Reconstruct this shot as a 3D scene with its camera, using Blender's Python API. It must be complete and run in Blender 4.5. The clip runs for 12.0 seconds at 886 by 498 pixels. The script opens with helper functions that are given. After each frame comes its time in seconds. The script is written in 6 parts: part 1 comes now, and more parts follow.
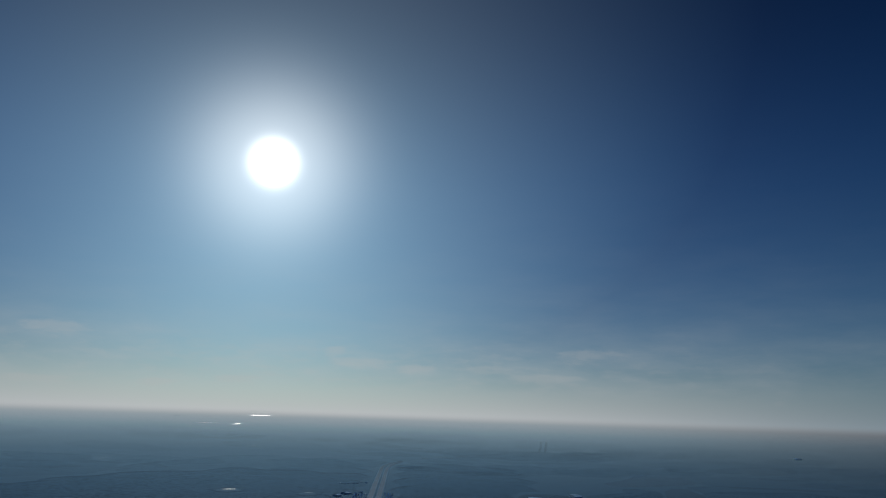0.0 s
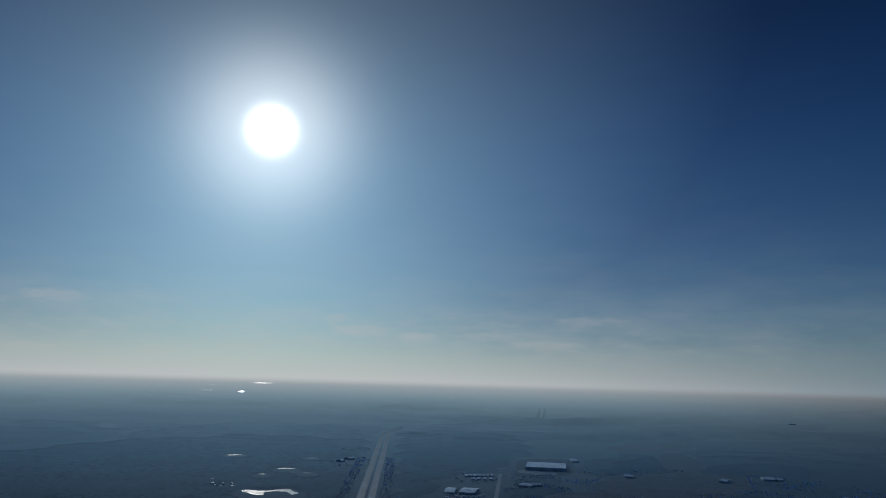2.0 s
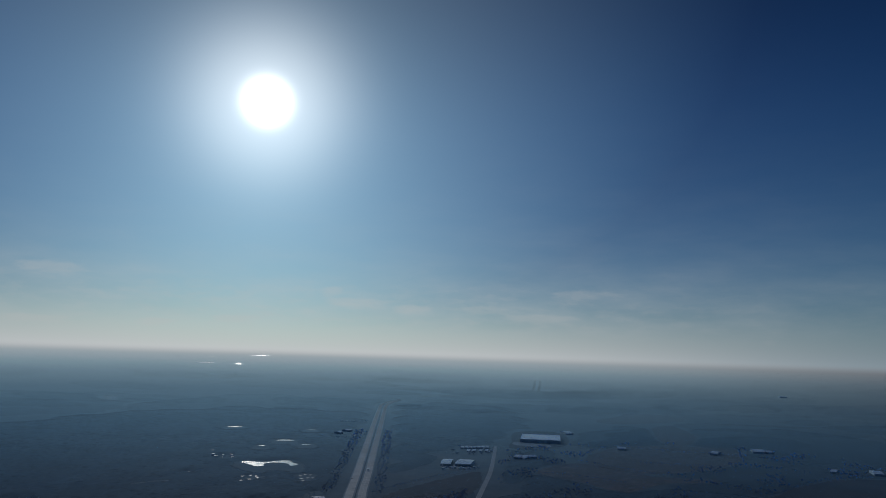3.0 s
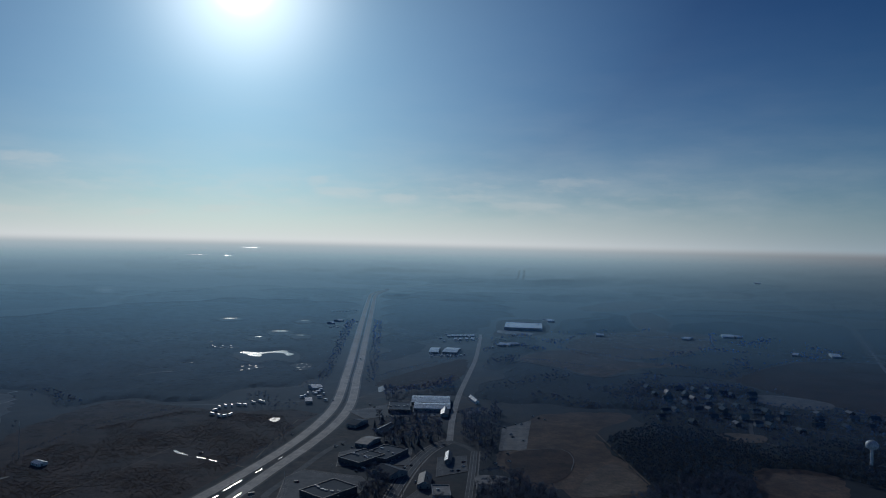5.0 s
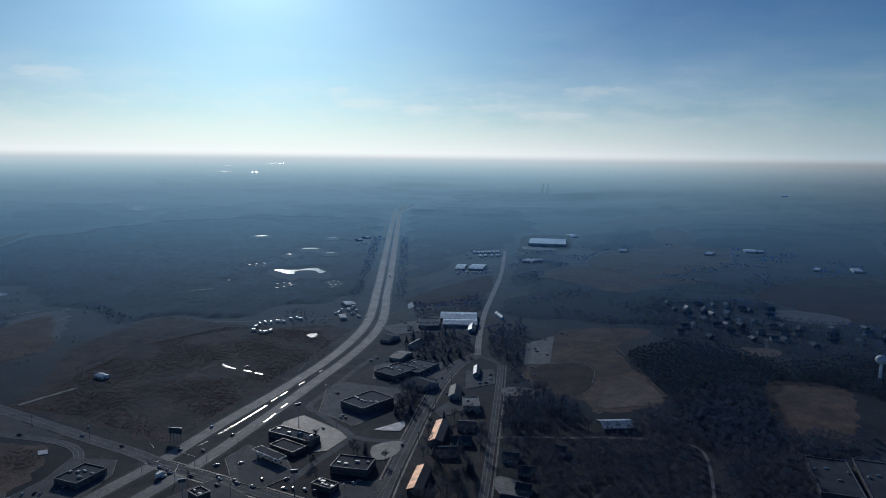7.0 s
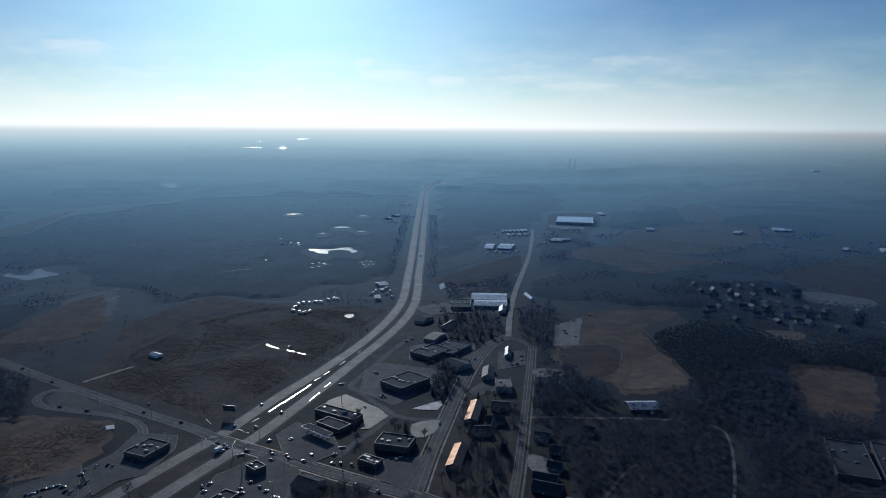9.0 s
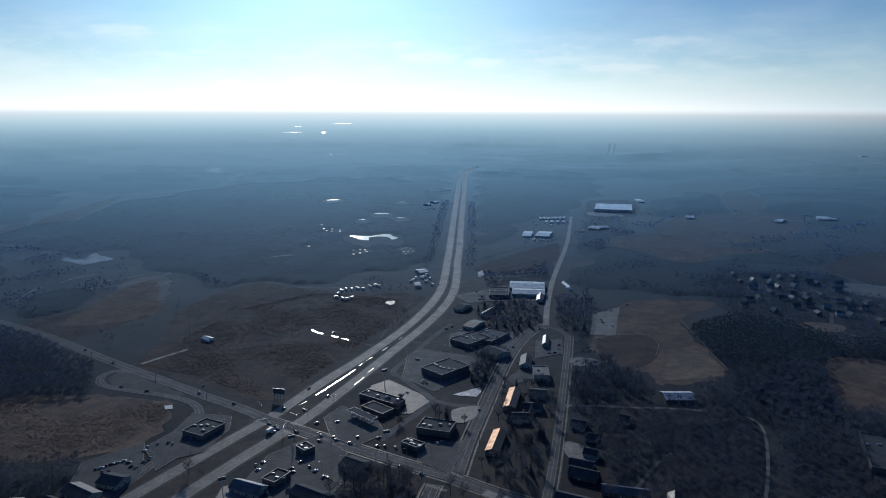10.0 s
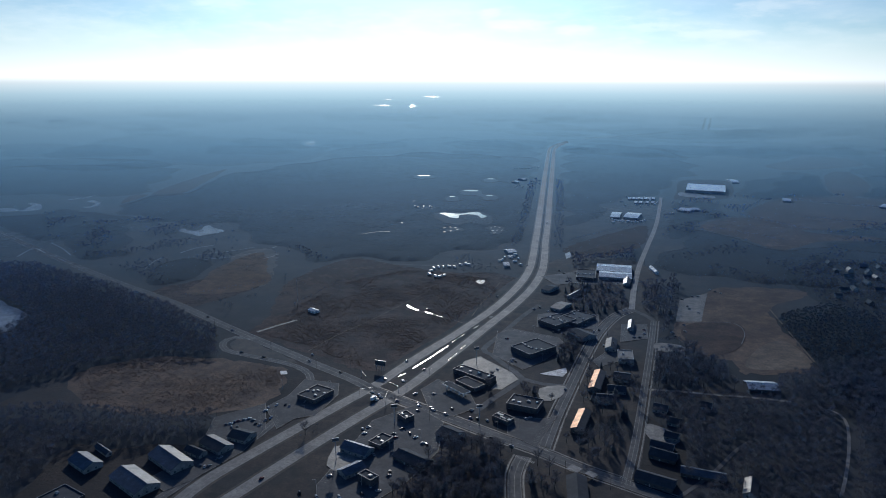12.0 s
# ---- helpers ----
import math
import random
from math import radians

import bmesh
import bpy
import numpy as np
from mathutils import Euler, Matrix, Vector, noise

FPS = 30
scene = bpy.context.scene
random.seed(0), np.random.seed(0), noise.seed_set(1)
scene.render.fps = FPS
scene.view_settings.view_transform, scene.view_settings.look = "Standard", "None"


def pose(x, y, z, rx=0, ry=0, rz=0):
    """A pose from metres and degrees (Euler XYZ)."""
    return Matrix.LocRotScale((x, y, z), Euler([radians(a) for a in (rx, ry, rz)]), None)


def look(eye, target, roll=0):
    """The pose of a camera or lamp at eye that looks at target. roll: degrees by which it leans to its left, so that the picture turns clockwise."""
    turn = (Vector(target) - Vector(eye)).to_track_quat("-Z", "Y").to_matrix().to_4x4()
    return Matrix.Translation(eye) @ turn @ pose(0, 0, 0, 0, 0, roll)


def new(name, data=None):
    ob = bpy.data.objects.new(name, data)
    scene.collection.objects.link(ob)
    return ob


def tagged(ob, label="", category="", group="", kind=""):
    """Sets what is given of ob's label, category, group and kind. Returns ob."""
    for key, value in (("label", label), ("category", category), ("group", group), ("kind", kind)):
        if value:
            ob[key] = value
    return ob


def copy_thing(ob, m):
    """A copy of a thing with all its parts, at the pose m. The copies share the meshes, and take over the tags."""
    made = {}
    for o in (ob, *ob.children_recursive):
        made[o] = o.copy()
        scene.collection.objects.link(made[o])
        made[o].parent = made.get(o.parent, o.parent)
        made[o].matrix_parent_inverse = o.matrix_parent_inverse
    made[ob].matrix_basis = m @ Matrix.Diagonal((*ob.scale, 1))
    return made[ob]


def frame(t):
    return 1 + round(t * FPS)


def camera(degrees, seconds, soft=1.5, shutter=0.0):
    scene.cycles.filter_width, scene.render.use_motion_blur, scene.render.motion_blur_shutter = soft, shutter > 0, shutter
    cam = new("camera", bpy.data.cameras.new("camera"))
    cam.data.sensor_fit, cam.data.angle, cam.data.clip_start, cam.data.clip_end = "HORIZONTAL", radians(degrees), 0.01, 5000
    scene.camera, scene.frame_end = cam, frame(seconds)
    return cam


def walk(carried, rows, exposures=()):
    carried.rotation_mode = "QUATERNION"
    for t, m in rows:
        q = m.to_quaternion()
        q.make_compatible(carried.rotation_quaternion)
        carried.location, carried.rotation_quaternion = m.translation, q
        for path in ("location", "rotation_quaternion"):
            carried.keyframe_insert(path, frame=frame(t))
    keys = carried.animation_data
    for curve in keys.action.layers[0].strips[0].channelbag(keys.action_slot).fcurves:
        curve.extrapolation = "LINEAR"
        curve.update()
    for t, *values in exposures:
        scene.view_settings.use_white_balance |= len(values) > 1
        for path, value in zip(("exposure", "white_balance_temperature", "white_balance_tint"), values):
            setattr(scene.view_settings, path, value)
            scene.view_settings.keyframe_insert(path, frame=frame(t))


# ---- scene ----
# ================= camera =================
cam = camera(64.79, 12.0, soft=1.0)
PATH = [
    (0.0, pose(4.54, 76.52, 202.15, 103.526, -1.737, 0.895)),
    (0.5, pose(4.21, 70.83, 202.81, 103.240, -1.832, 0.976)),
    (1.0, pose(3.86, 65.17, 203.64, 102.518, -1.599, 0.989)),
    (1.5, pose(3.42, 59.59, 204.67, 101.799, -1.632, 0.958)),
    (2.0, pose(2.95, 53.97, 205.98, 100.881, -1.553, 0.872)),
    (2.5, pose(2.48, 48.22, 207.62, 99.952, -1.636, 0.758)),
    (3.0, pose(2.02, 42.12, 209.54, 98.701, -1.704, 0.572)),
    (5.0, pose(1.01, 7.42, 225.95, 89.577, -1.235, -0.514)),
    (5.5, pose(0.00, 0.00, 229.50, 86.921, -0.985, 0.000)),
    (6.0, pose(-1.51, -6.98, 233.16, 84.605, -1.085, 0.797)),
    (6.5, pose(-3.14, -13.59, 237.23, 82.985, -0.865, 1.035)),
    (7.0, pose(-4.93, -20.29, 241.10, 82.354, -0.685, 1.337)),
    (9.0, pose(-13.51, -50.09, 261.41, 80.085, -0.400, 3.377)),
    (9.5, pose(-14.88, -59.53, 267.08, 79.405, -0.307, 4.614)),
    (10.0, pose(-16.17, -69.14, 273.20, 78.698, -0.243, 6.396)),
    (10.5, pose(-17.49, -79.15, 279.25, 78.069, -0.225, 7.926)),
    (11.0, pose(-18.49, -89.54, 285.66, 77.443, -0.177, 9.531)),
    (11.5, pose(-19.22, -100.11, 292.22, 76.805, -0.163, 11.198)),
    (12.0, pose(-19.88, -111.06, 298.33, 76.257, -0.174, 13.396)),
]
walk(cam, PATH, exposures=[(0.0, -2.24), (2.0, -2.20), (3.2, -2.12), (5.0, -1.78), (6.5, -1.40), (9.0, -1.06), (12.0, -0.72)])

# ================= sky and sun =================
SUN_EL, SUN_AZ = radians(19.55), radians(-15.9)
SUN = Vector((math.sin(SUN_AZ) * math.cos(SUN_EL), math.cos(SUN_AZ) * math.cos(SUN_EL), math.sin(SUN_EL)))

sun = new("sun", bpy.data.lights.new("sun", "SUN"))
sun.data.energy, sun.data.angle, sun.data.color = 2.0, radians(0.53), (1.0, 0.95, 0.88)
sun.matrix_world = look(SUN * 100, (0, 0, 0))

world = bpy.data.worlds.new("sky")
scene.world = world
world.use_nodes = True
WT = world.node_tree
WT.nodes.clear()


class Nodes:
    """Short hand for wiring a node tree."""

    def __init__(self, tree):
        self.t = tree

    def n(self, kind):
        return self.t.nodes.new(kind)

    def link(self, a, b):
        if isinstance(a, (int, float)):
            b.default_value = a
        elif isinstance(a, tuple):
            b.default_value = a if len(a) == len(b.default_value) else (*a, 1.0)
        else:
            self.t.links.new(a, b)

    def math(self, op, a, b=0.0, clamp=False):
        node = self.n("ShaderNodeMath")
        node.operation, node.use_clamp = op, clamp
        self.link(a, node.inputs[0])
        self.link(b, node.inputs[1])
        return node.outputs[0]

    def mix(self, fac, a, b, blend="MIX"):
        node = self.n("ShaderNodeMix")
        node.data_type, node.blend_type = "RGBA", blend
        self.link(fac, node.inputs[0])
        self.link(a, node.inputs[6])
        self.link(b, node.inputs[7])
        return node.outputs[2]

    def noise(self, vec, scale, detail=4.0, rough=0.55):
        node = self.n("ShaderNodeTexNoise")
        node.inputs["Scale"].default_value = scale
        node.inputs["Detail"].default_value = detail
        node.inputs["Roughness"].default_value = rough
        if vec is not None:
            self.link(vec, node.inputs["Vector"])
        return node.outputs["Fac"]

    def ramp(self, fac, lo, hi, a=0.0, b=1.0):
        node = self.n("ShaderNodeMapRange")
        node.interpolation_type = "SMOOTHSTEP"
        self.link(fac, node.inputs[0])
        for k, v in zip((1, 2, 3, 4), (lo, hi, a, b)):
            node.inputs[k].default_value = v
        return node.outputs[0]


W = Nodes(WT)
sky = W.n("ShaderNodeTexSky")
sky.sky_type, sky.sun_disc, sky.sun_elevation, sky.sun_rotation = "NISHITA", False, SUN_EL, SUN_AZ
sky.altitude, sky.air_density, sky.dust_density, sky.ozone_density = 0, 1.0, 0.6, 3.0
way = W.n("ShaderNodeTexCoord").outputs["Generated"]
sep = W.n("ShaderNodeSeparateXYZ")
W.link(way, sep.inputs[0])
height = sep.outputs[2]
dot = W.n("ShaderNodeVectorMath")
dot.operation = "DOT_PRODUCT"
W.link(way, dot.inputs[0])
dot.inputs[1].default_value = SUN
toward = W.math("MAXIMUM", dot.outputs["Value"], 0.0)
# clear blue air, deeper away from the sun
deep = W.ramp(toward, 0.68, 1.0, 0.0, 1.0)
deep = W.math("MAXIMUM", deep, W.math("MULTIPLY", W.math("POWER", 2.718, W.math("MULTIPLY", W.math("MAXIMUM", height, 0.0), -3.0)), 1.1, True))
tone = W.mix(1.0, W.mix(1.0, sky.outputs[0], (0.060, 0.060, 0.060), "MULTIPLY"), (0.37, 0.79, 1.17), "MULTIPLY")
tone = W.mix(deep, W.mix(1.0, tone, (0.08, 0.245, 0.47), "MULTIPLY"), tone)
tone = W.mix(W.ramp(height, 0.28, 0.60, 0.0, 0.42), tone, (0.0, 0.0, 0.0))
tone = W.mix(W.math("POWER", 2.718, W.math("MULTIPLY", W.math("MAXIMUM", height, 0.0), -5.0)), tone, W.mix(1.0, tone, (1.03, 1.03, 1.08), "MULTIPLY"))
# haze along the horizon
up = W.math("MAXIMUM", height, 0.0)
flat_way = W.n("ShaderNodeMapping")
flat_way.inputs["Scale"].default_value = (1.0, 1.0, 4.0)
W.link(way, flat_way.inputs[0])
loft = W.math("MULTIPLY", W.math("SUBTRACT", W.noise(flat_way.outputs[0], 9.0, 7.0, 0.55), 0.5), W.ramp(height, 0.02, 0.07, 0.0, 0.10))
up = W.math("MAXIMUM", W.math("ADD", up, loft), 0.0)
veil = W.math("POWER", 2.718, W.math("MULTIPLY", up, -14.5))
side = W.ramp(toward, 0.58, 0.97, 0.26, 1.0)
tone = W.mix(W.math("MULTIPLY", veil, 0.96), tone, W.mix(side, (0.26, 0.42, 0.54), (0.94, 0.99, 1.04)))
foot = W.math("MULTIPLY", W.math("POWER", 2.718, W.math("MULTIPLY", up, -38.0)), side)
tone = W.mix(foot, tone, W.mix(1.0, tone, (0.15, 0.15, 0.14), "ADD"))
# low thin cloud over the haze, with a row of small puffs
stretch = W.n("ShaderNodeMapping")
stretch.inputs["Scale"].default_value = (1.0, 1.0, 3.6)
W.link(way, stretch.inputs[0])
curl = W.noise(stretch.outputs[0], 26.0, 8.0, 0.6)
puffs = W.ramp(curl, 0.44, 0.70)
band = W.math("MULTIPLY", W.ramp(height, 0.012, 0.05), W.ramp(height, 0.12, 0.07))
cover = W.math("MULTIPLY", W.math("MULTIPLY", puffs, band), 0.15)
azimuth = W.math("ARCTAN2", sep.outputs[0], sep.outputs[1])
for at, high, broad, tall in [(-0.1717, 0.0873, 0.0211, 0.0073), (-0.0547, 0.0661, 0.0364, 0.0073), (0.0501, 0.0674, 0.0405, 0.0073), (-0.3959, 0.0348, 0.0364, 0.0065), (-0.2995, 0.0435, 0.0445, 0.0057), (-0.5246, 0.0983, 0.0486, 0.0097), (-0.1312, 0.0738, 0.0567, 0.0081), (0.4245, 0.0305, 0.0113, 0.0032), (0.1259, 0.0572, 0.0729, 0.0081), (-0.5417, 0.0321, 0.0567, 0.0073), (0.1885, 0.0896, 0.0567, 0.0113)]:
    across = W.math("DIVIDE", W.math("SUBTRACT", azimuth, at), broad)
    above = W.math("DIVIDE", W.math("SUBTRACT", height, high), tall)
    # flat underneath, rounded on top
    above = W.math("MULTIPLY", above, W.ramp(above, -0.5, 0.3, 0.55, 1.25))
    lump = W.math("POWER", 2.718, W.math("MULTIPLY", W.math("ADD", W.math("MULTIPLY", across, across), W.math("MULTIPLY", above, above)), -1.0))
    lump = W.ramp(W.math("ADD", lump, W.math("MULTIPLY", W.math("SUBTRACT", curl, 0.5), 1.6)), 0.34, 1.0, 0.0, 0.26)
    cover = W.math("MAXIMUM", cover, W.math("MULTIPLY", lump, W.ramp(height, 0.012, 0.03)))
tone = W.mix(W.math("MULTIPLY", cover, side), tone, W.mix(side, (0.3, 0.4, 0.5), (0.98, 1.0, 1.0)))
# glow round the sun
near = W.math("POWER", toward, 4800.0)
halo = W.math("POWER", toward, 210.0)
wide = W.math("POWER", toward, 14.0)
glow = W.math("ADD", W.math("MULTIPLY", near, 14.0), W.math("ADD", W.math("MULTIPLY", halo, 1.25), W.math("MULTIPLY", wide, 0.14)))
glow_rgb = W.mix(1.0, (1.0, 1.0, 1.0), (1.0, 0.99, 0.96), "MULTIPLY")
gl = W.n("ShaderNodeVectorMath")
gl.operation = "SCALE"
W.link(glow_rgb, gl.inputs[0])
W.link(glow, gl.inputs["Scale"])
tone = W.mix(1.0, tone, gl.outputs[0], "ADD")
# haze colour put into the backdrop under the horizon, seen through the far land
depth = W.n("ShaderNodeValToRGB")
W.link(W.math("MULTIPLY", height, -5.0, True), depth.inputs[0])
HAZE_BELOW = [(0.0, 0.80, 0.86, 0.90), (0.05, 0.60, 0.74, 0.83), (0.10, 0.42, 0.60, 0.72), (0.16, 0.29, 0.46, 0.59), (0.25, 0.185, 0.33, 0.465), (0.45, 0.118, 0.245, 0.385), (0.70, 0.084, 0.172, 0.282), (1.0, 0.062, 0.124, 0.215)]
depth.color_ramp.elements[0].position, depth.color_ramp.elements[0].color = HAZE_BELOW[0][0], (*HAZE_BELOW[0][1:], 1.0)
depth.color_ramp.elements[1].position, depth.color_ramp.elements[1].color = HAZE_BELOW[-1][0], (*HAZE_BELOW[-1][1:], 1.0)
for at, *rgb in HAZE_BELOW[1:-1]:
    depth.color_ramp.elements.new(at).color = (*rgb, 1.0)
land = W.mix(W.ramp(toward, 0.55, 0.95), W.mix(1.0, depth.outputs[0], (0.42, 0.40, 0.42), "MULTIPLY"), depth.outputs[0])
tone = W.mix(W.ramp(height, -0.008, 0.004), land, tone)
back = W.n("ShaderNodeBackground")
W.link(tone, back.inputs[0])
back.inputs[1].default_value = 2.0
W.link(back.outputs[0], W.n("ShaderNodeOutputWorld").inputs[0])

# ================= materials =================


def surface(name, a, b, scale=0.05, fine=0.8, rough=0.6, spec=0.5, tint=(1, 1, 1), bump=0.0, bump_scale=1.0, relief=0.5,
            metal=0.0, per_piece=0.0, veil=1.0, leafy=0.0, c=None, c_scale=0.01, far=0.0):
    """A material whose colour runs between a and b in patches and grain, at true size; veil and far imitate haze."""
    m = bpy.data.materials.new(name)
    m.use_nodes = True
    k = Nodes(m.node_tree)
    bsdf = m.node_tree.nodes["Principled BSDF"]
    pos = k.n("ShaderNodeNewGeometry").outputs["Position"]
    patches = k.ramp(k.noise(pos, scale, 5.0), 0.32, 0.68)
    grain = k.ramp(k.noise(pos, fine, 5.0, 0.75), 0.28, 0.72)
    streak = k.ramp(k.noise(pos, fine * 0.23, 3.0, 0.6), 0.30, 0.70)
    col = k.mix(patches, a, b)
    if c:
        col = k.mix(k.ramp(k.noise(pos, c_scale, 3.0), 0.45, 0.62), col, c)
    col = k.mix(0.7, col, k.mix(grain, (0.5, 0.5, 0.5), (1.5, 1.5, 1.5)), "MULTIPLY")
    col = k.mix(0.6, col, k.mix(streak, (0.6, 0.6, 0.6), (1.4, 1.4, 1.4)), "MULTIPLY")
    if per_piece:
        info = k.n("ShaderNodeObjectInfo").outputs["Random"]
        col = k.mix(1.0, col, k.mix(info, (1 - per_piece,) * 3, (1 + per_piece,) * 3), "MULTIPLY")
    k.link(col, bsdf.inputs["Base Color"])
    k.link(k.ramp(grain, 0.3, 0.7, max(rough - 0.08, 0.02), min(rough + 0.08, 1.0)), bsdf.inputs["Roughness"])
    bsdf.inputs["Specular IOR Level"].default_value = spec
    bsdf.inputs["Specular Tint"].default_value = (*tint, 1.0)
    bsdf.inputs["Metallic"].default_value = metal
    if bump:
        node = k.n("ShaderNodeBump")
        node.inputs["Strength"].default_value = bump
        node.inputs["Distance"].default_value = relief
        k.link(k.noise(pos, bump_scale, 3.0), node.inputs["Height"])
        k.link(node.outputs[0], bsdf.inputs["Normal"])
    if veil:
        # bluish gloss that grows towards grazing sight, in place of haze over the land
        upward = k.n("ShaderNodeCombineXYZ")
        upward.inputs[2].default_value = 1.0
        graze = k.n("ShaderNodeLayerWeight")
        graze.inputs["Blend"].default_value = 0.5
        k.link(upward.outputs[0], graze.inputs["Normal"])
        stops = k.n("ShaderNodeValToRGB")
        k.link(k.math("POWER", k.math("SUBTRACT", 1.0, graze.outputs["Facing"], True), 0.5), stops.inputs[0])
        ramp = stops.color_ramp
        ramp.elements[0].position, ramp.elements[0].color = 0.187, (*HAZE_GLOSS[0], 1.0)
        ramp.elements[1].position, ramp.elements[1].color = 0.80, (*HAZE_GLOSS[5], 1.0)
        for at, tone in zip((0.247, 0.324, 0.41, 0.51, 0.66), HAZE_GLOSS[1:5] + HAZE_GLOSS[6:]):
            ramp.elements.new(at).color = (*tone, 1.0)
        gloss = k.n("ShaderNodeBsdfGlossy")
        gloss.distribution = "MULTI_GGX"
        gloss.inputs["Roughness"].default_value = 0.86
        gloss_mottle = k.math("MULTIPLY", k.ramp(k.noise(pos, 0.009, 4.0, 0.6), 0.3, 0.7, 0.90, 1.08), k.ramp(k.noise(pos, 0.06, 4.0, 0.65), 0.3, 0.7, 0.94, 1.05))
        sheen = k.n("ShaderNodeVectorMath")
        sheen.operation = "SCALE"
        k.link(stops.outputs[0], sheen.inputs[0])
        k.link(k.math("MULTIPLY", gloss_mottle, veil), sheen.inputs["Scale"])
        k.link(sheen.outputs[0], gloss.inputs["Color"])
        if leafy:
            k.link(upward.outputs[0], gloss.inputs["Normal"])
        add = k.n("ShaderNodeAddShader")
        body = bsdf.outputs[0]
        if leafy:
            # light that filters through fine twigs
            filtered = k.n("ShaderNodeBsdfTranslucent")
            k.link(col, filtered.inputs["Color"])
            both = k.n("ShaderNodeMixShader")
            both.inputs[0].default_value = leafy
            k.link(body, both.inputs[1])
            k.link(filtered.outputs[0], both.inputs[2])
            body = both.outputs[0]
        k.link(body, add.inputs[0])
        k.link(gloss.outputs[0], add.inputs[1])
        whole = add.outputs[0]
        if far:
            # haze imitated: the land turns see-through with distance from the origin
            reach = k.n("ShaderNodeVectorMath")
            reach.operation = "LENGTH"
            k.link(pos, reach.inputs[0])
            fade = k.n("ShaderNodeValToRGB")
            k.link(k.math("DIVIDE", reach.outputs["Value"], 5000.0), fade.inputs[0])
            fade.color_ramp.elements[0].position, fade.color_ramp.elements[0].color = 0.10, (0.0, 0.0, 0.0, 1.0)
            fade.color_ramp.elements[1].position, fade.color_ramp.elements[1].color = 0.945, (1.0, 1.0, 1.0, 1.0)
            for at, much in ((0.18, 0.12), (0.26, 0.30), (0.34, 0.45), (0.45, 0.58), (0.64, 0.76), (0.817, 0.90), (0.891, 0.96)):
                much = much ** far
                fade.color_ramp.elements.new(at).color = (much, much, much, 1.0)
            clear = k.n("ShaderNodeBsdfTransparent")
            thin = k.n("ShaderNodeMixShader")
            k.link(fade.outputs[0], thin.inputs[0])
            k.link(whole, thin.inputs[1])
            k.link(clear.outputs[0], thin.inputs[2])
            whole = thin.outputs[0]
        k.link(whole, m.node_tree.nodes["Material Output"].inputs["Surface"])
    return m


# haze colours put into the gloss, from grazing sight down to steep sight
HAZE_GLOSS = [(0.38, 0.66, 0.76), (0.27, 0.57, 0.74), (0.19, 0.42, 0.60), (0.125, 0.240, 0.365), (0.092, 0.143, 0.195), (0.098, 0.108, 0.126), (0.094, 0.114, 0.138)]
# bluish highlight tint, likewise standing in for haze
BLUE = (0.45, 0.72, 1.0)
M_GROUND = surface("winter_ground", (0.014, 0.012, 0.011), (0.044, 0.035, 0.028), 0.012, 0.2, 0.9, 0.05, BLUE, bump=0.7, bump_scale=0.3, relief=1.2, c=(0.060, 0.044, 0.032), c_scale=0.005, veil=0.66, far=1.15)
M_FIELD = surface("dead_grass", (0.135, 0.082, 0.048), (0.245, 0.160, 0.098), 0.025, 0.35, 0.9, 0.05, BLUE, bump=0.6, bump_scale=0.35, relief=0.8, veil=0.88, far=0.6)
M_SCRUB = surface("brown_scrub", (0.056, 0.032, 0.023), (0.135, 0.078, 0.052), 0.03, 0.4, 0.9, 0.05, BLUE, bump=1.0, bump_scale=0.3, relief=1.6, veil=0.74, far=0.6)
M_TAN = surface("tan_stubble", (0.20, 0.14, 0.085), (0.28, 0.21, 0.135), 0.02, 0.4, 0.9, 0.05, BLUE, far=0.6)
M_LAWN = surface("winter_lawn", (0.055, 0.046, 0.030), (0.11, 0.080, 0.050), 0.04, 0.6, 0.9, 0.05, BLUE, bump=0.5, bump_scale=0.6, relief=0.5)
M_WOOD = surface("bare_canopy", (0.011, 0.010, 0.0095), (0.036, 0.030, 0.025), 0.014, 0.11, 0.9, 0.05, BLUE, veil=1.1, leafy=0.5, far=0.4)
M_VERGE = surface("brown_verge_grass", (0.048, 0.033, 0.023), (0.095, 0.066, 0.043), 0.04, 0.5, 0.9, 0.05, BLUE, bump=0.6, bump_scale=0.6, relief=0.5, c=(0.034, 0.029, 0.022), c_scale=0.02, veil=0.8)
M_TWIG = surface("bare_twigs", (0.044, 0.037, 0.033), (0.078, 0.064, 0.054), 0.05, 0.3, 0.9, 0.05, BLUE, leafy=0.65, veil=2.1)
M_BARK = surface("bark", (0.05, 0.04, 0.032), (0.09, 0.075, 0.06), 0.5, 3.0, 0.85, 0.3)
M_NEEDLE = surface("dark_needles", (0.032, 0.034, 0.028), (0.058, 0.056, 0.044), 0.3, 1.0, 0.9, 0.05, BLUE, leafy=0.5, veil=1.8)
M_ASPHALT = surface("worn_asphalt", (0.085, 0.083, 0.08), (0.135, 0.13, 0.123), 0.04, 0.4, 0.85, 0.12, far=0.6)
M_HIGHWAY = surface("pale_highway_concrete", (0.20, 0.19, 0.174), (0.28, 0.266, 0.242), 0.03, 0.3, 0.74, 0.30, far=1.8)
M_LOT = surface("parking_lot_asphalt", (0.062, 0.06, 0.058), (0.105, 0.10, 0.096), 0.03, 0.3, 0.85, 0.12)
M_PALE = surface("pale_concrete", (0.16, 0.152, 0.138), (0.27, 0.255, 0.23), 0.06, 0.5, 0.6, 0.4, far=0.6)
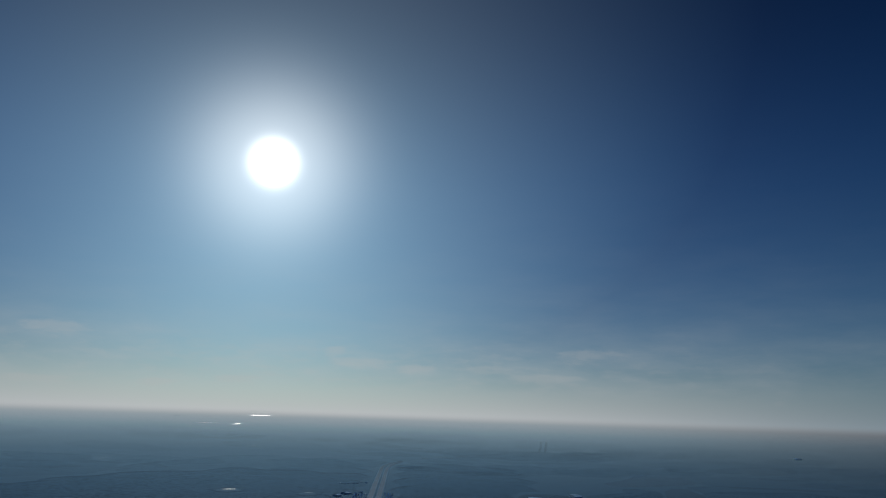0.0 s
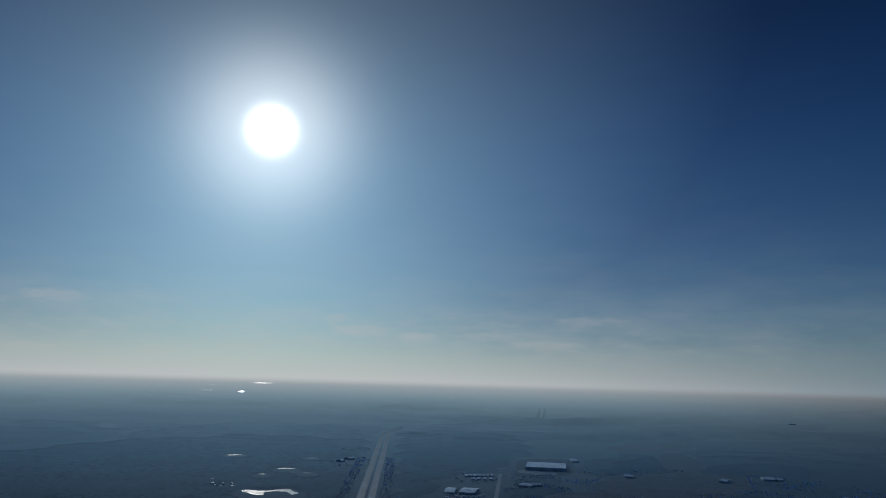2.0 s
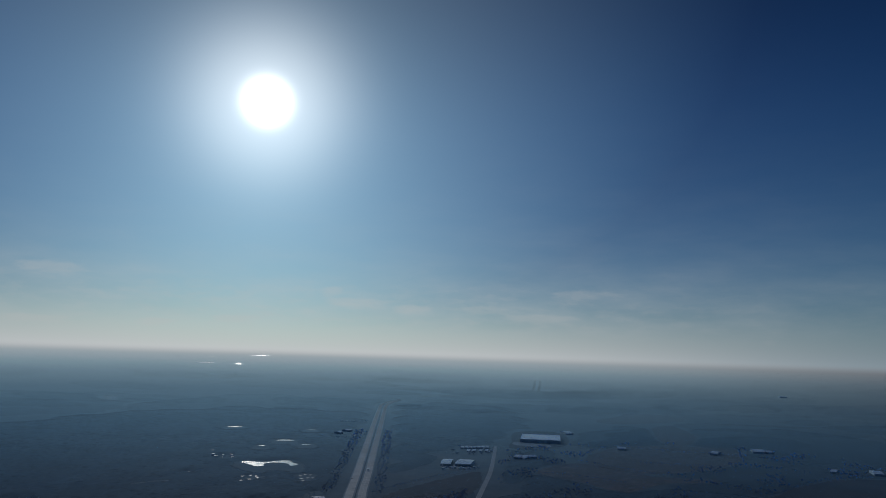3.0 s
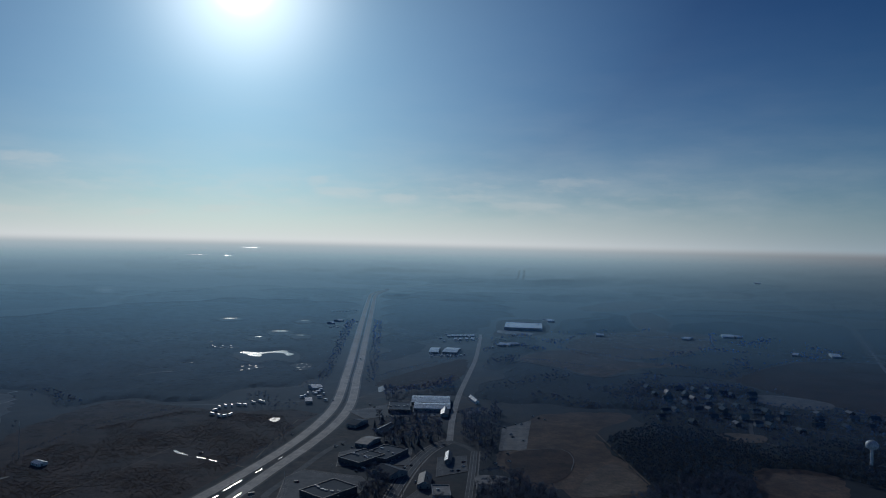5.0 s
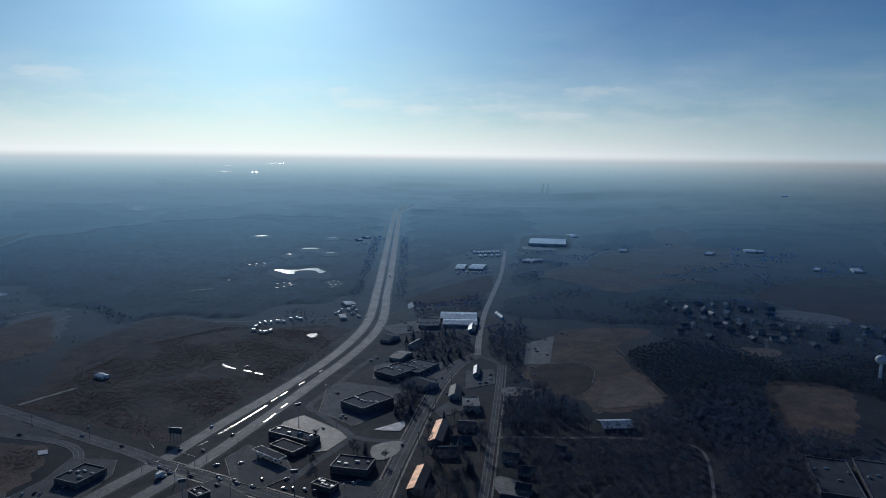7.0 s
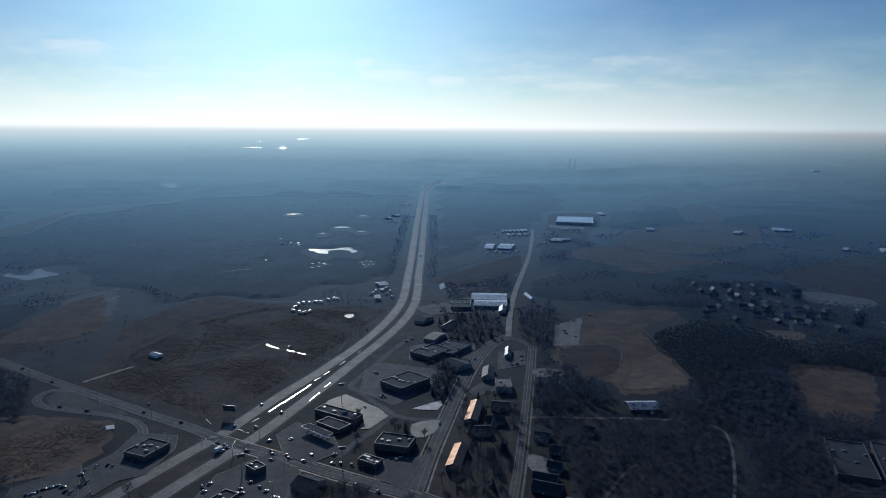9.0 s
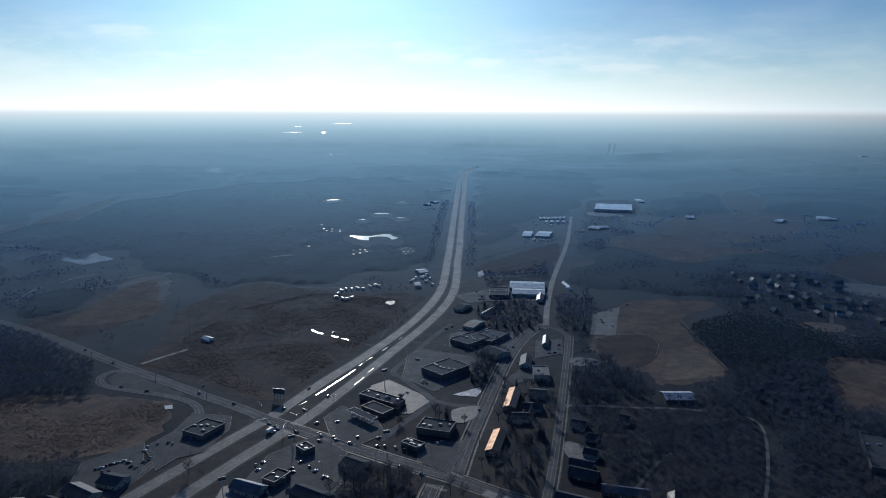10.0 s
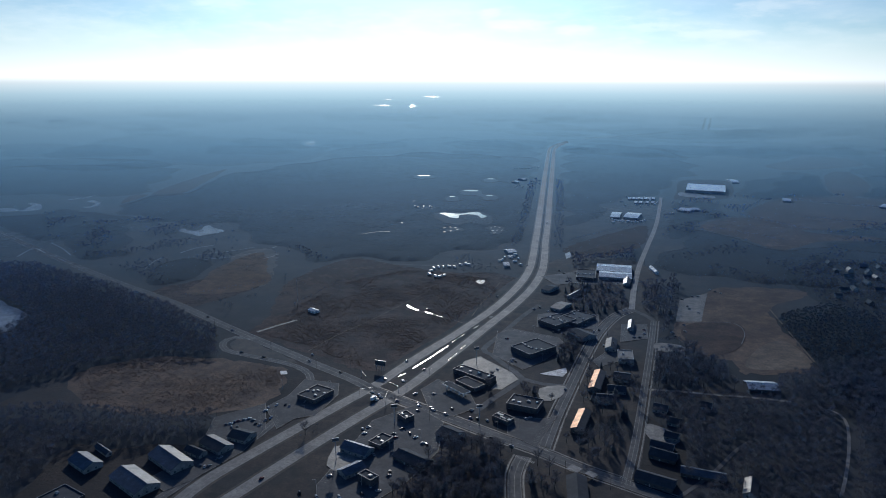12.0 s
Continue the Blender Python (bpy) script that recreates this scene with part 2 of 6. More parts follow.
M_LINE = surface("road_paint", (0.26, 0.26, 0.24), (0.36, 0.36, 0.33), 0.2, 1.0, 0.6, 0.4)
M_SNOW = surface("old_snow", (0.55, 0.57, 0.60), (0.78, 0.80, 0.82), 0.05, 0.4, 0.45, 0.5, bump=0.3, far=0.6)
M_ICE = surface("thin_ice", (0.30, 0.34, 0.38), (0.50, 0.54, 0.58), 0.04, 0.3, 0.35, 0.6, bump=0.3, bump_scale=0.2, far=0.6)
M_WATER = surface("open_water", (0.010, 0.014, 0.018), (0.016, 0.022, 0.026), 0.05, 0.3, 0.16, 0.6, veil=0.0, bump=0.25, bump_scale=0.5)
M_DARKROOF = surface("dark_membrane_roof", (0.024, 0.025, 0.028), (0.050, 0.050, 0.054), 0.08, 0.8, 0.9, 0.1, per_piece=0.25)
M_GREYROOF = surface("grey_shingle_roof", (0.10, 0.10, 0.105), (0.16, 0.16, 0.165), 0.1, 1.0, 0.65, 0.4, per_piece=0.25)
M_WHITEROOF = surface("pale_metal_roof", (0.62, 0.63, 0.64), (0.76, 0.77, 0.77), 0.06, 0.6, 0.32, 0.6, per_piece=0.1)
M_METALROOF = surface("dull_metal_roof", (0.13, 0.137, 0.145), (0.20, 0.207, 0.215), 0.1, 0.8, 0.5, 0.4, per_piece=0.15)
M_TANROOF = surface("orange_metal_roof", (0.54, 0.27, 0.13), (0.66, 0.36, 0.19), 0.15, 0.8, 0.55, 0.3, metal=0.3)
M_BLUEROOF = surface("blue_steel_roof", (0.05, 0.07, 0.10), (0.08, 0.10, 0.14), 0.1, 0.8, 0.6, 0.3)
M_BRICK = surface("dark_brick_wall", (0.055, 0.040, 0.034), (0.095, 0.068, 0.055), 0.2, 2.0, 0.9, 0.15, per_piece=0.3)
M_SIDING = surface("grey_siding", (0.20, 0.19, 0.18), (0.30, 0.29, 0.27), 0.15, 1.5, 0.7, 0.35, per_piece=0.3)
M_TRIM = surface("pale_metal_coping", (0.26, 0.26, 0.26), (0.38, 0.38, 0.38), 0.3, 2.0, 0.5, 0.4)
M_STEEL = surface("galvanised_steel", (0.35, 0.36, 0.37), (0.48, 0.49, 0.50), 0.3, 2.0, 0.4, 0.5, metal=0.6)
M_WHITE = surface("white_paint", (0.70, 0.70, 0.70), (0.82, 0.82, 0.81), 0.1, 1.0, 0.4, 0.5)
M_GLASS = surface("dark_window_glass", (0.015, 0.018, 0.022), (0.025, 0.028, 0.032), 0.3, 1.0, 0.08, 0.6)
M_RUBBER = surface("tyre_rubber", (0.02, 0.02, 0.02), (0.03, 0.03, 0.03), 1.0, 5.0, 0.8, 0.3)
PAINTS = [("white", 0.72, 0.72, 0.72), ("silver", 0.42, 0.43, 0.45), ("black", 0.015, 0.015, 0.018), ("dark red", 0.20, 0.02, 0.02),
          ("dark blue", 0.02, 0.04, 0.12), ("grey", 0.14, 0.145, 0.15)]
M_PAINT = [surface("car_paint_" + n.replace(" ", "_"), (r, gg, b), (r * 1.1, gg * 1.1, b * 1.1), 0.5, 3.0, 0.2, 0.6, veil=0.0) for n, r, gg, b in PAINTS]

# ================= the land =================
LAND_END = 4735.0


def land_z(x, y):
    """Height of the land: flat to 2.8 km, then a long rise to the skyline."""
    r = math.hypot(x, y)
    if r <= 2800.0:
        return 0.0
    u = min((r - 2800.0) / 2150.0, 0.9)
    return 225.0 * (1.0 - r / (2800.0 + 2150.0 * u / (1.0 - u)))


def mesh_object(name, verts, faces, material, parent=None, smooth=False):
    me = bpy.data.meshes.new(name)
    me.from_pydata(verts, [], faces)
    me.update()
    if smooth:
        me.polygons.foreach_set("use_smooth", [True] * len(me.polygons))
    me.materials.append(material)
    ob = new(name, me)
    if parent:
        ob.parent = parent
    return ob


def part(name, bm, material, parent, label=""):
    me = bpy.data.meshes.new(name)
    bm.to_mesh(me)
    bm.free()
    me.materials.append(material)
    ob = new(name, me)
    ob.parent = parent
    return tagged(ob, label)


def structure(ob, label, category):
    return tagged(ob, label, category, kind="structure")


rings = [0, 60, 120, 200, 300, 420, 560, 720, 900, 1100, 1350, 1600, 1900, 2200, 2500, 2800] + [2800 + 75 * i for i in range(1, 26)] + [LAND_END]
verts, faces, SEG = [(0.0, 0.0, 0.0)], [], 144
for r in rings[1:]:
    for i in range(SEG):
        a = 2 * math.pi * i / SEG
        x, y = r * math.cos(a), r * math.sin(a)
        verts.append((x, y, land_z(x, y)))
for i in range(SEG):
    faces.append((0, 1 + i, 1 + (i + 1) % SEG))
for k in range(len(rings) - 2):
    a0, b0 = 1 + k * SEG, 1 + (k + 1) * SEG
    for i in range(SEG):
        j = (i + 1) % SEG
        faces.append((a0 + i, b0 + i, b0 + j, a0 + j))
ground = mesh_object("ground", verts, faces, M_GROUND, smooth=True)
ground.data.normals_split_custom_set_from_vertices([(0.0, 0.0, 1.0)] * len(verts))
structure(ground, "flat brown winter land rising to a hazy skyline", "ground")

# ---- where nothing may grow: cells of 4 m ----
CELL = 4.0
GX, GY, GW, GH = -1400.0, 100.0, 700, 800
blocked = np.zeros((GW, GH), bool)


def inside(poly, X, Y):
    """Which of the points lie in the polygon."""
    hit = np.zeros(np.shape(X), bool)
    n = len(poly)
    for i in range(n):
        (x0, y0), (x1, y1) = poly[i], poly[(i + 1) % n]
        if y0 == y1:
            continue
        cross = ((y0 > Y) != (y1 > Y)) & (X < (x1 - x0) * (Y - y0) / (y1 - y0) + x0)
        hit ^= cross
    return hit


CX, CY = np.meshgrid(GX + CELL * (np.arange(GW) + 0.5), GY + CELL * (np.arange(GH) + 0.5), indexing="ij")


def block(poly):
    blocked[inside(poly, CX, CY)] = True


def curve_points(pts, step=12.0, closed=False):
    """Points along a smooth curve through pts."""
    p = [Vector((*q, 0.0)) for q in pts]
    n, out = len(p), []
    for i in range(n if closed else n - 1):
        p1, p2 = p[i], p[(i + 1) % n]
        p0 = p[(i - 1) % n] if closed or i else p1 * 2 - p2
        p3 = p[(i + 2) % n] if closed or i < n - 2 else p2 * 2 - p1
        k = max(2, min(40, int((p2 - p1).length / step)))
        for s in range(k):
            t = s / k
            out.append(0.5 * ((2 * p1) + (p2 - p0) * t + (2 * p0 - 5 * p1 + 4 * p2 - p3) * t * t + (3 * p1 - p0 - 3 * p2 + p3) * t ** 3))
    if not closed:
        out.append(p[-1])
    return out


layer = [0, 0]


def sheet(name, pts, z, material, label, category, round_off=True, no_trees=True, ragged=0.0):
    """A flat piece of ground with a smooth or straight outline, lying on the land."""
    layer[name == "woods_floor"] += 1
    z += 0.002 * layer[1] if name == "woods_floor" else 0.004 * layer[0]
    line = [(v.x, v.y) for v in curve_points(pts, 8.0, True)] if round_off else list(pts)
    if name == "field":
        ragged = 3.5
    if ragged:
        line = [(x + random.uniform(-ragged, ragged), y + random.uniform(-ragged, ragged)) for x, y in line]
    if no_trees:
        block(line)
        if category == "water" and min(y for x, y in line) > 800:
            for near in (20, 40, 60):
                block([(x * (1 - near / math.hypot(x, y)), y * (1 - near / math.hypot(x, y))) for x, y in line])
    bm = bmesh.new()
    vs = [bm.verts.new((x, y, 0)) for x, y in line]
    f = bm.faces.new(vs)
    f.normal_update()
    if f.normal.z < 0:
        f.normal_flip()
    bmesh.ops.triangulate(bm, faces=[f])
    for v in bm.verts:
        v.co.z = land_z(v.co.x, v.co.y) + z
    me = bpy.data.meshes.new(name)
    bm.to_mesh(me)
    bm.free()
    me.materials.append(material)
    ob = structure(new(name, me), label, category)
    if name == "parking_lot":
        loop = [Vector((x, y, 0)) for x, y in line + line[:1]]
        for p, q in zip(loop, loop[1:]):
            ribbon("kerb", [p, q], 0.2, 0.2, z + 0.12, M_PALE, ob)
        edges = sorted(zip(loop, loop[1:]), key=lambda e: -(e[1] - e[0]).length)[:2]
        turn = 1 if sum(p.x * q.y - q.x * p.y for p, q in zip(loop, loop[1:])) > 0 else -1
        for p, q in edges:
            d = (q - p).normalized()
            inward = Vector((-d.y, d.x, 0)) * turn
            for i in range(2, int((q - p).length / 2.8) - 1):
                c = p + d * (2.8 * i) + inward * 1.5
                ribbon("stall_line", [c, c + inward * 5.0], 0.09, 0.09, z + 0.05, M_LINE, ob)
    return ob


def ribbon(name, line, half_left, half_right, z, material, parent=None):
    """A strip along a line of points."""
    vs, fs, n = [], [], len(line)
    for i, p in enumerate(line):
        d = (line[min(i + 1, n - 1)] - line[max(i - 1, 0)]).normalized()
        s = Vector((-d.y, d.x, 0))
        for off in (half_left, -half_right):
            q = p + s * off
            vs.append((q.x, q.y, land_z(q.x, q.y) + z))
    for i in range(n - 1):
        fs.append((2 * i + 1, 2 * i + 3, 2 * i + 2, 2 * i))
    return mesh_object(name, vs, fs, material, parent)


def road(pts, width, label, material=M_ASPHALT, z=0.15, lines=True, shoulder=0.0, name="road", walks=()):
    line = curve_points(pts)
    h = width / 2
    ob = ribbon(name, line, h, h, z, material)
    structure(ob, label, "road")
    for off in walks:
        ribbon("kerb", line, off - 0.9 + 0.12, -(off - 0.9 - 0.12), z + 0.05, M_PALE, ob)
        ribbon("sidewalk", line, off + 0.55, -(off - 0.55), z + 0.02, M_PALE, ob)
    if shoulder:
        ribbon("gravel_shoulder", line, h + shoulder, h + shoulder, z - 0.05, M_LAWN, ob)
    if lines:
        for off in (h - 0.7, -(h - 0.7)):
            ribbon("edge_line", line, off + 0.12, -(off - 0.12), z + 0.03, M_LINE, ob)
        ribbon("centre_line", line, 0.14, 0.14, z + 0.03, M_LINE, ob)
    edge = [(p + Vector((0, 0, 0))) for p in line]
    left, right = [], []
    for i, p in enumerate(edge):
        d = (edge[min(i + 1, len(edge) - 1)] - edge[max(i - 1, 0)]).normalized()
        s = Vector((-d.y, d.x, 0)) * (h + 5)
        left.append((p.x + s.x, p.y + s.y)), right.append((p.x - s.x, p.y - s.y))
    for i in range(len(left) - 1):
        block([left[i], left[i + 1], right[i + 1], right[i]])
    return ob


# fields
sheet("field", [(-424.3, 601.8), (-435.2, 661.9), (-475.7, 799.5), (-466.3, 903.3), (-429.1, 972.7), (-330.9, 944.4), (-251.9, 928.9), (-181.3, 939.7), (-135.0, 890.3), (-168.7, 748.5), (-199.2, 634.4), (-228.1, 549.5), (-260.5, 534.0), (-323.4, 561.5)], 0.05, M_SCRUB, "rough brown scrub field with faint ditches", "field")
sheet("field", [(-543.4, 449.8), (-517.1, 494.2), (-459.4, 521.4), (-365.5, 523.6), (-333.9, 505.6), (-321.5, 438.0), (-395.5, 396.6), (-486.3, 397.7)], 0.05, M_FIELD, "tan and brown weedy field", "field")
sheet("field", [(-619.6, 879.6), (-640.8, 973.1), (-587.7, 986.5), (-507.0, 807.0), (-550.3, 760.5), (-585.6, 715.5), (-580.6, 804.3)], 0.05, M_LAWN, "dull green and tan meadow strips", "field")
sheet("field", [(66.4, 726.9), (89.1, 796.2), (138.7, 931.8), (241.8, 957.5), (266.9, 935.4), (199.7, 851.7), (201.6, 740.8), (205.5, 653.0), (131.5, 619.8), (125.4, 652.2), (97.4, 661.7)], 0.05, M_FIELD, "bare brown ball field", "field")
sheet("field", [(317.6, 688.6), (352.6, 727.9), (409.6, 701.1), (346.3, 572.9), (312.8, 574.2), (288.2, 581.3)], 0.05, M_FIELD, "tan mown field ringed by woods", "field")
sheet("field", [(526.5, 1214.2), (638.0, 1340.8), (783.4, 1434.1), (926.4, 1356.6), (670.1, 958.7), (584.2, 1033.3), (531.5, 1146.0)], 0.05, M_SCRUB, "wide brown ploughed field", "field")
sheet("field", [(-88.5, 1133.8), (-30.8, 1243.7), (58.9, 1376.5), (52.6, 1215.3), (0.9, 1113.1), (-65.5, 1076.0)], 0.05, M_SCRUB, "brown clearing beside the highway", "field")
sheet("field", [(169.7, 1394.2), (273.9, 1524.7), (378.3, 1395.0), (504.4, 1363.6), (376.4, 1304.7), (291.6, 1217.2), (244.1, 1292.2)], 0.05, M_FIELD, "pale grass field edged by hedges", "field")
sheet("field", [(294.1, 1566.0), (412.0, 1807.7), (564.6, 1878.1), (716.4, 1840.4), (649.3, 1643.6), (545.1, 1514.3), (371.6, 1413.8)], 0.05, M_FIELD, "pale grass field edged by hedges", "field")
sheet("field", [(649.7, 2781.5), (733.9, 2944.4), (874.9, 2867.9), (852.7, 2651.7), (595.7, 2459.3), (514.0, 2546.3)], 0.05, M_TAN, "pale far field", "field")
sheet("field", [(1657.1, 3277.5), (2013.6, 3293.4), (1906.3, 3029.5), (1591.2, 3044.5)], 0.05, M_TAN, "pale far field", "field")
sheet("field", [(1297.8, 3330.5), (1480.9, 3306.7), (1403.7, 3099.2), (1225.2, 3073.2)], 0.05, M_FIELD, "pale far field", "field")
sheet("field", [(-1131.6, 1582.2), (-1134.1, 1482.5), (-1219.3, 1460.6), (-1163.9, 1343.2), (-1240.6, 1722.9), (-1266.0, 1990.6)], 0.05, M_FIELD, "pale marsh strip between woods", "field")
sheet("field", [(657.3, 2349.5), (750.8, 2445.9), (714.9, 2114.8), (603.1, 1883.7), (573.0, 1971.9)], 0.05, M_FIELD, "pale far field", "field")
sheet("field", [(-644.7, 708.5), (-623.6, 783.0), (-566.2, 859.1), (-512.2, 821.0), (-521.8, 743.4), (-562.3, 674.0)], 0.05, M_SCRUB, "brown marsh meadow", "field")
sheet("field", [(-437.1, 572.2), (-420.2, 587.5), (-339.5, 537.9), (-351.4, 535.0), (-402.4, 542.1)], 0.08, M_LAWN, "grass island inside the looping road", "field")

sheet("verge", [(-308.4, 268.5), (-303.0, 353.0), (-298.3, 426.0), (-303.8, 515.9), (-252.3, 511.2), (-232.6, 564.2), (-196.4, 682.2), (-156.9, 894.2), (-116.8, 1005.3), (-76.1, 1093.8), (28.8, 1079.7), (62.2, 1014.3), (53.5, 787.4), (41.6, 631.6), (30.4, 518.1), (15.8, 380.0), (42.1, 353.6)], 0.012, M_VERGE, "brown winter verge grass between the lots", "ground", False, False)
# striped meadow and dark marsh between the woods
sheet("field", [(-592.4, 727.5), (-607.8, 781.9), (-624.9, 878.2), (-606.0, 973.4), (-537.3, 864.6), (-506.7, 810.2), (-530.0, 748.5)], 0.06, M_FIELD, "dull olive meadow with mown strips", "field")
for pts in ([(-588.4, 751.0), (-571.6, 797.1), (-534.6, 851.6)], [(-601.3, 802.3), (-584.2, 852.9), (-560.6, 894.3)], [(-610.2, 846.4), (-598.2, 896.0), (-585.2, 933.7)]):
    structure(ribbon("mown_strip", curve_points(pts), 2.6, 2.6, 0.09, M_SCRUB), "dark mown strip across the meadow", "field")
# water and ice
sheet("pond", [(-387.8, 1404.8), (-380.2, 1417.4), (-360.4, 1411.8), (-341.1, 1413.2), (-319.5, 1436.5), (-303.2, 1440.6), (-292.0, 1415.3), (-277.5, 1398.4), (-286.2, 1376.2), (-300.0, 1402.9), (-323.6, 1410.7), (-340.6, 1392.6), (-334.4, 1363.9), (-353.9, 1365.6), (-366.8, 1382.5)], 0.12, M_WATER, "long glinting pond in the woods", "water")
sheet("pond", [(-849.9, 1094.8), (-852.6, 1116.4), (-832.3, 1104.8), (-817.2, 1103.1), (-814.2, 1120.5), (-825.1, 1146.4), (-820.0, 1159.4), (-802.1, 1140.6), (-760.4, 1117.5), (-770.3, 1088.0), (-784.7, 1063.5), (-813.2, 1077.2)], 0.12, M_ICE, "frozen pond beside meadow", "water")
sheet("pond", [(-906.7, 663.3), (-825.0, 640.2), (-794.4, 622.5), (-773.2, 615.5), (-737.8, 596.1), (-731.4, 577.6), (-716.5, 551.8), (-718.0, 533.3), (-740.9, 508.4)], 0.12, M_ICE, "large half frozen pond", "water")
sheet("pond", [(-1398.6, 2905.1), (-1377.7, 2974.3), (-1336.7, 2884.0), (-1332.1, 2822.0)], 0.12, M_ICE, "small far pond", "water")
sheet("pond", [(-1411.1, 1194.3), (-1372.6, 1219.1), (-1332.6, 1207.0), (-1356.1, 1261.8), (-1383.4, 1278.7), (-1355.8, 1285.8), (-1295.6, 1223.8), (-1317.7, 1196.2), (-1381.7, 1165.6)], 0.12, M_ICE, "marsh channel with ice", "water")
sheet("pond", [(-205.9, 888.2), (-195.4, 897.1), (-192.1, 888.5), (-197.6, 881.0)], 0.12, M_ICE, "small pond in scrub", "water")
sheet("puddle", [(-273.9, 749.1), (-273.2, 753.7), (-265.7, 745.4), (-254.9, 737.5), (-255.0, 735.3), (-266.4, 740.8)], 0.12, M_WATER, "glinting flooded ditch", "water")
sheet("puddle", [(-243.6, 732.1), (-239.0, 730.4), (-232.4, 726.7), (-232.6, 724.6), (-238.5, 726.1)], 0.12, M_WATER, "glinting flooded ditch", "water")
sheet("puddle", [(-228.7, 722.8), (-223.5, 721.2), (-217.1, 717.6), (-217.2, 715.6), (-223.6, 719.1)], 0.12, M_WATER, "glinting flooded ditch", "water")
sheet("puddle", [(-205.6, 886.2), (-202.5, 895.6), (-193.2, 893.5), (-192.6, 881.5), (-197.0, 875.2)], 0.12, M_ICE, "glinting ice pool in scrub", "water")
for spot in ([(-598.4, 2020.4), (-571.1, 1986.9)], [(-379.7, 1984.9), (-356.3, 1991.0)], [(-404.7, 1749.7), (-362.0, 1740.3)], [(-329.5, 1671.2), (-311.0, 1685.4)], [(-417.1, 1630.2), (-403.5, 1642.9)], [(-1502.2, 4205.4), (-1396.5, 4267.2)], [(-1492.5, 4396.6), (-1448.0, 4420.6)], [(-1676.3, 4348.6), (-1643.6, 4360.8)], [(-1288.6, 4265.9), (-1244.3, 4279.3)],
             [(-1032.9, 3573.2), (-1015.4, 3578.2)], [(-981.5, 3606.0), (-960.9, 3611.7)], [(-2856.5, 2955.0), (-2804.7, 3044.6)], [(-2972.6, 2847.1), (-2925.6, 2884.5)], [(-1889.3, 3326.8), (-1857.8, 3341.4)], [(-800.1, 4137.5), (-776.9, 4142.5)], [(-923.7, 4062.1), (-891.0, 4070.0)], [(-1271.7, 4561.0), (-1156.0, 4591.7)]):
    (x0, y0), (x1, y1) = spot
    cx, cy, r = (x0 + x1) / 2, (y0 + y1) / 2, max(math.hypot(x1 - x0, y1 - y0) / 2, 5.0)
    d = math.hypot(cx, cy)
    slim = 0.6 if d < 2500 else 0.16
    ux, uy = cx / d, cy / d
    ring = []
    for i in range(9):
        a = 2 * math.pi * i / 9
        k = random.uniform(0.75, 1.1)
        ring.append((cx + k * r * (math.cos(a) * uy * 1.0 + math.sin(a) * ux * slim), cy + k * r * (-math.cos(a) * ux + math.sin(a) * uy * slim)))
    sheet("pond", ring, 0.6, M_WATER, "small far glinting pond", "water")

for x, y in [(-339.9, 1251.9), (-331.2, 1215.0), (-330.5, 1262.9), (-318.6, 1257.3), (-311.7, 1242.0), (-321.5, 1228.4), (-247.8, 1275.2), (-241.7, 1288.3), (-231.8, 1285.0), (-239.9, 1249.1), (-231.9, 1256.6), (-223.0, 1258.9), (-233.2, 1229.0), (-455.9, 1468.7), (-440.4, 1457.3), (-427.8, 1483.6), (-422.3, 1461.9), (-440.0, 1279.9), (-488.7, 1545.4)]:
    ring = [(x + random.uniform(1.2, 3.2) * math.cos(a) * (1.4 if i & 1 else 0.8), y + random.uniform(2.0, 5.5) * math.sin(a)) for i, a in enumerate(np.arange(0, 6.2, 0.9))]
    sheet("marsh_pool", ring, 0.3, M_ICE, "small icy pool among marsh reeds", "ice")
for pts in ([(-731.4, 823.1), (-746.7, 866.3), (-751.5, 904.0)], [(-739.8, 935.6), (-734.8, 971.3), (-714.6, 1003.4)], [(-581.5, 934.6), (-573.9, 948.5), (-571.6, 969.5)], [(-604.3, 1004.1), (-598.4, 1019.0)], [(-706.8, 927.3), (-667.6, 962.2), (-636.0, 1005.0)], [(-675.6, 903.3), (-639.4, 932.1), (-612.7, 971.7)], [(-993.5, 843.3), (-1013.3, 901.3), (-968.3, 878.2)], [(-1017.5, 945.8), (-964.5, 913.5), (-913.8, 875.4)], [(-484.8, 1155.0), (-464.6, 1181.5), (-438.9, 1193.4)]):
    structure(ribbon("marsh_streak", curve_points(pts, 6.0), 1.1, 1.1, 0.3, M_ICE), "thin icy streak in the marsh", "water")
# highway, two carriageways
west_line = [(-310.4, 271.4), (-304.8, 309.8), (-289.0, 355.5), (-267.6, 413.5), (-250.5, 459.0), (-234.0, 501.8), (-223.1, 543.2), (-208.7, 593.1), (-189.6, 652.0), (-178.5, 691.0), (-161.0, 757.2), (-148.1, 823.8), (-138.5, 899.0), (-134.8, 975.0), (-139.5, 1077.7), (-145.8, 1165.1), (-156.6, 1321.6), (-183.4, 1680.9), (-226.8, 2263.8), (-267.0, 2828.5), (-275.4, 3007.5), (-256.6, 3146.2), (-221.3, 3273.6)]
east_line = [(-285.4, 264.0), (-273.1, 299.9), (-258.5, 344.3), (-242.3, 391.6), (-225.9, 438.0), (-211.1, 476.1), (-199.1, 513.1), (-187.3, 559.6), (-172.4, 619.3), (-154.8, 697.1), (-134.5, 783.9), (-119.5, 873.0), (-114.0, 970.3), (-120.2, 1082.5), (-127.3, 1169.8), (-137.2, 1326.5), (-163.6, 1686.0), (-205.5, 2269.5), (-246.4, 2833.2), (-251.9, 2991.1), (-241.5, 3116.0), (-214.1, 3242.8)]
